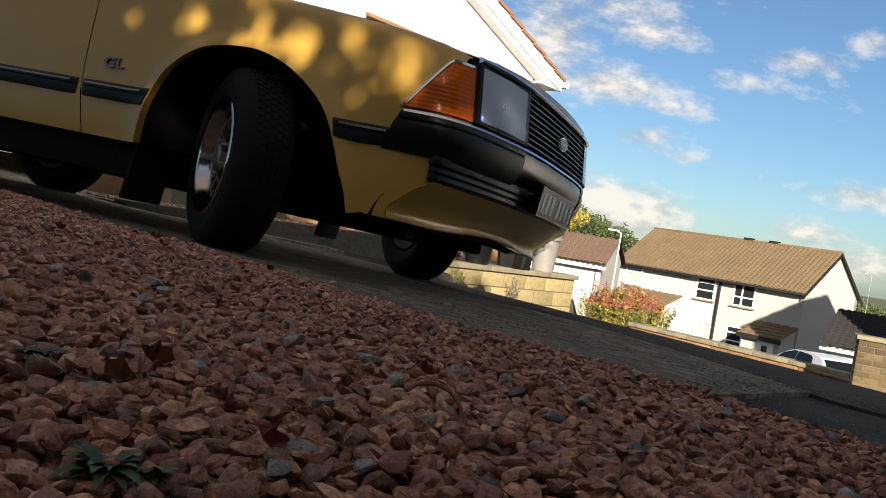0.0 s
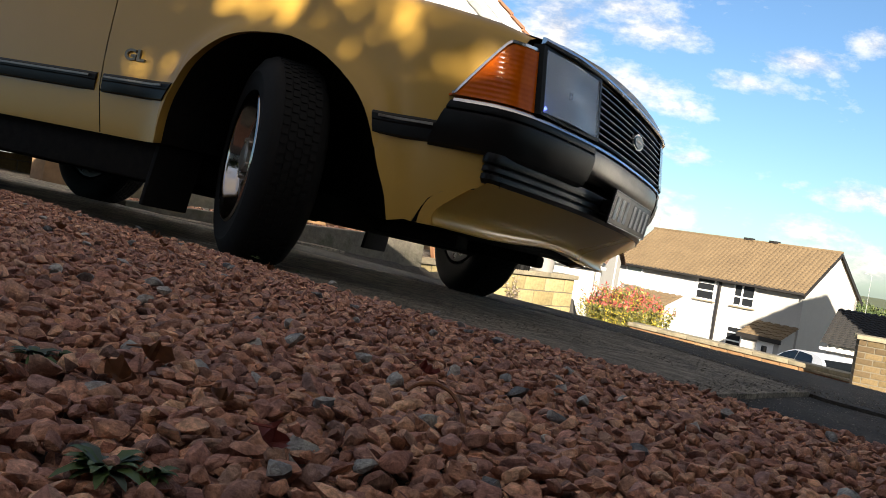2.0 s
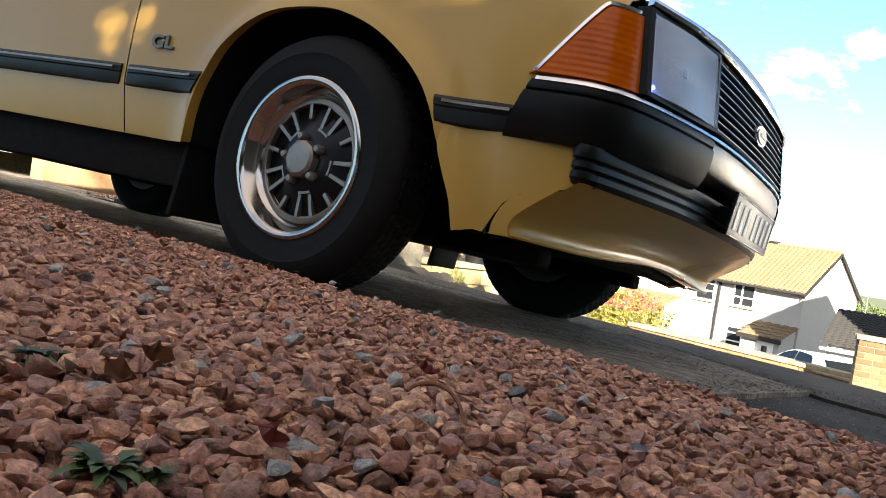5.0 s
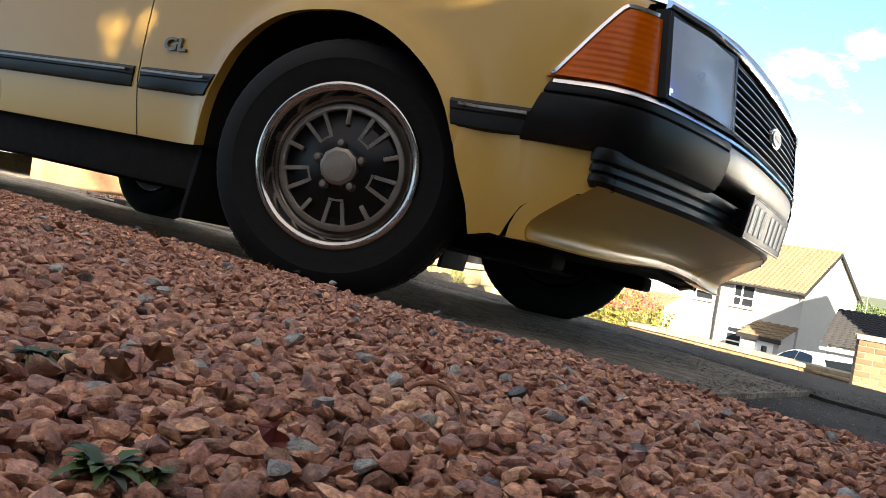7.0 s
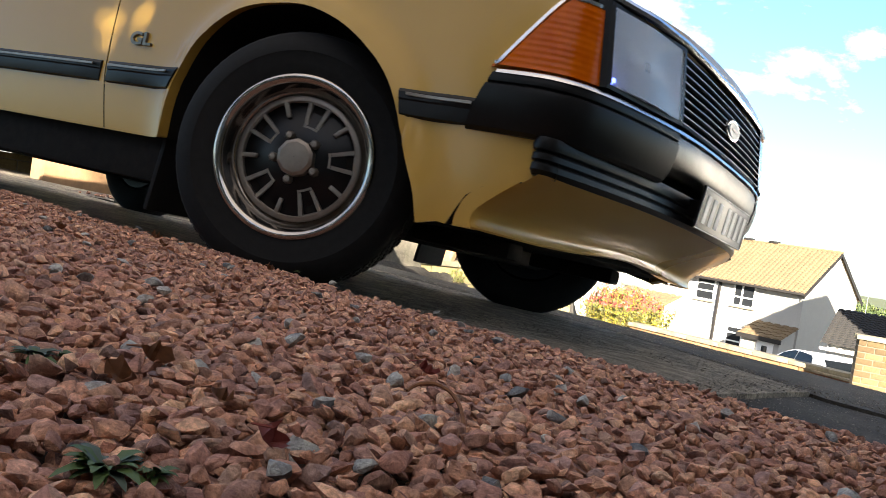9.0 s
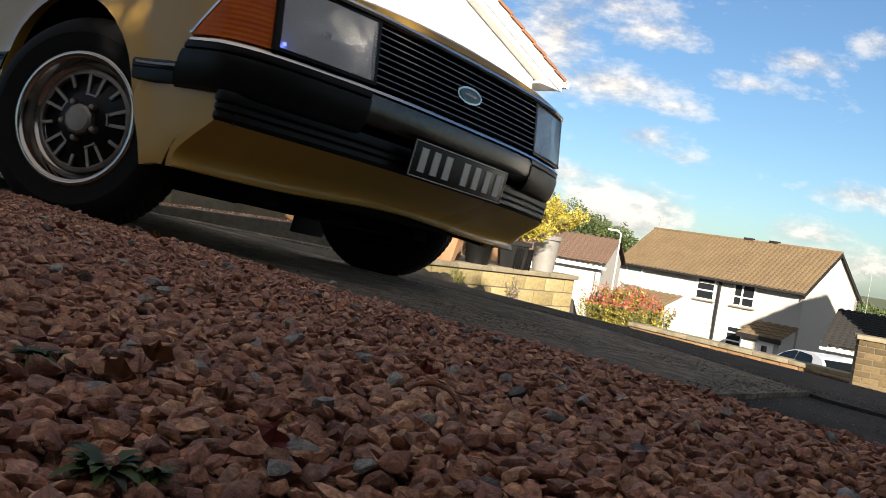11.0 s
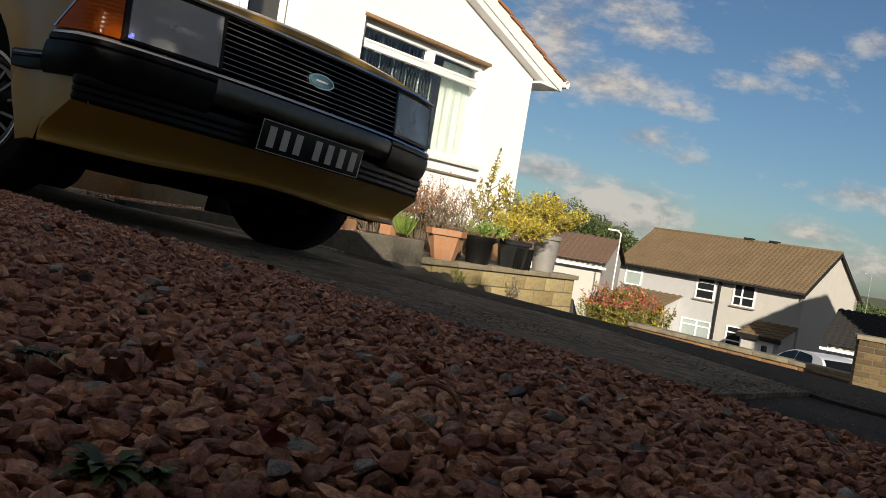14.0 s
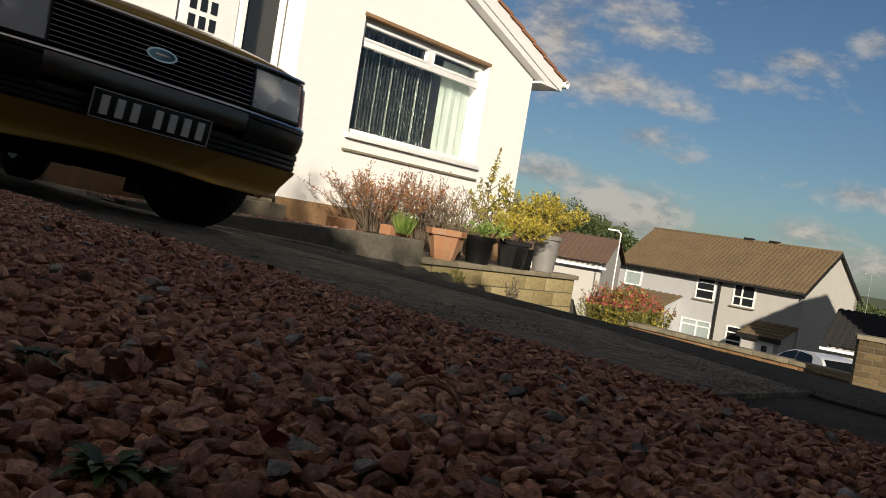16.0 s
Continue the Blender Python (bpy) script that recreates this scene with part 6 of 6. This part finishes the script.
    part("bonnet_trim", bm, CHROME, car, "thin bright bonnet edge", angle=50)
    for s in (1, -1):
        bm = bmesh.new()
        line = spline([(0.401, 0.212), (0.415, 0.25), (0.435, 0.285), (0.47, 0.310), (0.53, 0.330), (0.60, 0.346)], 4)
        for a, b in zip(line, line[1:]):
            vs = []
            for q in (a, b):
                yy = side_y(q[0], q[1], 2.0) - flare(q[0], q[1]) + 0.001
                vs += [bm.verts.new((q[0], (yy + o) * s, q[1] + d)) for o, d in ((0, -0.0025), (0, 0.0025), (0.02, 0.0025), (0.02, -0.0025))]
            for i in range(4):
                bm.faces.new((vs[i], vs[(i + 1) % 4], vs[4 + (i + 1) % 4], vs[4 + i]))
        part("panel_joint", bm, UNDER, car, smooth=False)
    # number plate: plain bars stand for its characters
    bm = boxed(-0.004, 0.004, -0.262, 0.262, -0.058, 0.058, 0.002)
    plate = part("number_plate", bm, GLOSS_BLACK, car, "black number plate with silver bars")
    plate.matrix_basis = pose(0.776, 0.002, 0.413, 0, 5, 0)
    bm = bmesh.new()
    for a, b, c, d in ((-0.260, 0.260, 0.0535, 0.0565), (-0.260, 0.260, -0.0565, -0.0535), (-0.260, -0.257, -0.0535, 0.0535), (0.257, 0.260, -0.0535, 0.0535)):
        box(bm, 0.002, 0.0055, a, b, c, d)
    part("plate_border", bm, BAR_WHITE, plate, smooth=False)
    for k, y in enumerate((-0.206, -0.142, -0.078, 0.022, 0.086, 0.150, 0.214)):
        part("bar", boxed(0.002, 0.0058, y - 0.0165, y + 0.0165, -0.038, 0.038), BAR_WHITE, plate, smooth=False)
    part("plate_bracket", boxed(0.69, 0.772, -0.20, 0.20, 0.395, 0.435), UNDER, car, smooth=False)
    # trim letters on both wings
    for s in (1,):
        text = bpy.data.curves.new("trim_letters", "FONT")
        text.body, text.size, text.extrude, text.offset = "GL", 0.062, 0.004, 0.002
        text.materials.append(DARK_METAL)
        letters = new("trim_letters", text)
        letters.parent = car
        letters.matrix_basis = pose(-0.795, -0.872, 0.550, 90, 0, 0) @ Matrix.Diagonal((1.25, 0.85, 1, 1))
        tagged(letters, "small chrome trim letters")
    # the body is a little longer than drawn, about its front arch
    longer = Matrix.Translation((-0.1, 0, 0)) @ Matrix.Diagonal((1.02, 1, 1, 1)) @ Matrix.Translation((0.1, 0, 0))
    for ob in car.children_recursive:
        if ob in (plate, letters):
            ob.matrix_basis = Matrix.Translation((0.02 * (ob.matrix_basis.translation.x + 0.1), 0, 0)) @ ob.matrix_basis
        elif ob.type == "MESH" and ob.parent != plate:
            ob.data.transform(longer)
    return car


car = make_car()
wheels = []
for x, s in ((FRONT_AXLE, -1), (FRONT_AXLE, 1), (REAR_AXLE, -1), (REAR_AXLE, 1)):
    if not wheels:
        w = make_wheel(car)
    else:
        w = copy_thing(wheels[0][0], Matrix())
    wheels.append((w, x, s))


# ---- what moves: seconds, place on the drive's plane, heading ----
CAR_ROWS = [
    (0, -0.338, 3.766, -22.02),
    (0.5, -0.309, 3.717, -22.58),
    (1, -0.260, 3.632, -23.32),
    (1.5, -0.195, 3.524, -24.51),
    (2, -0.108, 3.377, -26.11),
    (2.5, -0.008, 3.186, -27.90),
    (3, 0.075, 3.033, -29.69),
    (3.5, 0.116, 2.939, -30.53),
    (4, 0.126, 2.900, -31.01),
    (6.5, 0.204, 2.864, -31.35),
    (7, 0.199, 2.873, -31.34),
    (7.5, 0.183, 2.876, -31.46),
    (8, 0.178, 2.877, -31.48),
    (8.5, 0.173, 2.883, -31.40),
    (9, 0.085, 2.900, -31.89),
    (11.5, -0.818, 3.455, -38.93),
    (12, -0.962, 3.565, -38.77),
    (12.5, -1.075, 3.665, -39.11),
    (13, -1.163, 3.705, -38.83),
    (13.5, -1.199, 3.740, -38.58),
    (14, -1.197, 3.752, -38.44),
    (14.5, -1.206, 3.755, -38.41),
    (15, -1.276, 3.835, -39.50),
    (15.5, -1.570, 3.964, -40.81),
    (16, -1.845, 4.041, -43.97),
]
SCRUB = 0.07
STEER = [(0, -38), (3.4, -40), (4.0, -31), (4.2, -25), (5.2, 2), (6.3, 24), (9.2, 25), (16.0, 26)]


def glide(table, t):
    """A smooth value between rows."""
    ts = [r[0] for r in table]
    i = max(0, min(len(ts) - 2, int(np.searchsorted(ts, t, side="right")) - 1))

    def rate(k):
        a, b = max(0, k - 1), min(len(ts) - 1, k + 1)
        return [(table[b][c] - table[a][c]) / (ts[b] - ts[a]) for c in range(1, len(table[0]))]
    h = ts[i + 1] - ts[i]
    s = (t - ts[i]) / h
    out = []
    for c, (p, q) in enumerate(zip(rate(i), rate(i + 1)), 1):
        out.append(table[i][c] * (2 * s ** 3 - 3 * s ** 2 + 1) + table[i + 1][c] * (3 * s ** 2 - 2 * s ** 3) + h * (p * (s ** 3 - 2 * s ** 2 + s) + q * (s ** 3 - s ** 2)))
    return out


def motions():
    times = [k * 0.25 for k in range(65)]
    places = [glide(CAR_ROWS, t) for t in times]
    walk(car, [(t, DRIVE @ pose(x, y, 0, 0, 0, a)) for t, (x, y, a) in zip(times, places)])
    for wheel, ax, s in wheels:
        turned, rows, last = 0.0, [], None
        steer_on = ax == FRONT_AXLE
        for t, (x, y, a) in zip(times, places):
            steer = float(np.interp(t, [r[0] for r in STEER], [r[1] for r in STEER])) if steer_on else 0.0
            c, d = math.cos(radians(a)), math.sin(radians(a))
            hub = (x + c * ax - d * TRACK * s, y + d * ax + c * TRACK * s)
            if last:
                h = radians(a + steer)
                turned += ((hub[0] - last[0]) * math.cos(h) + (hub[1] - last[1]) * math.sin(h)) / RADIUS
            last = hub
            rows.append([t, steer, turned])
        zero = rows[28][2]
        keys = []
        for t, steer, spin in rows:
            spin = math.degrees(spin - zero)
            # the wheel's outer face looks to -y; those on the car's left are turned round
            # the hub swings about its steering pivot
            e = radians(steer)
            hx, hy = ax - SCRUB * math.sin(e) * s, s * (TRACK - SCRUB + SCRUB * math.cos(e))
            keys.append((t, pose(hx, hy, RADIUS - 0.028, 0, spin, steer) if s < 0 else pose(hx, hy, RADIUS - 0.028, 0, -spin, steer + 180)))
        walk(wheel, keys)


motions()
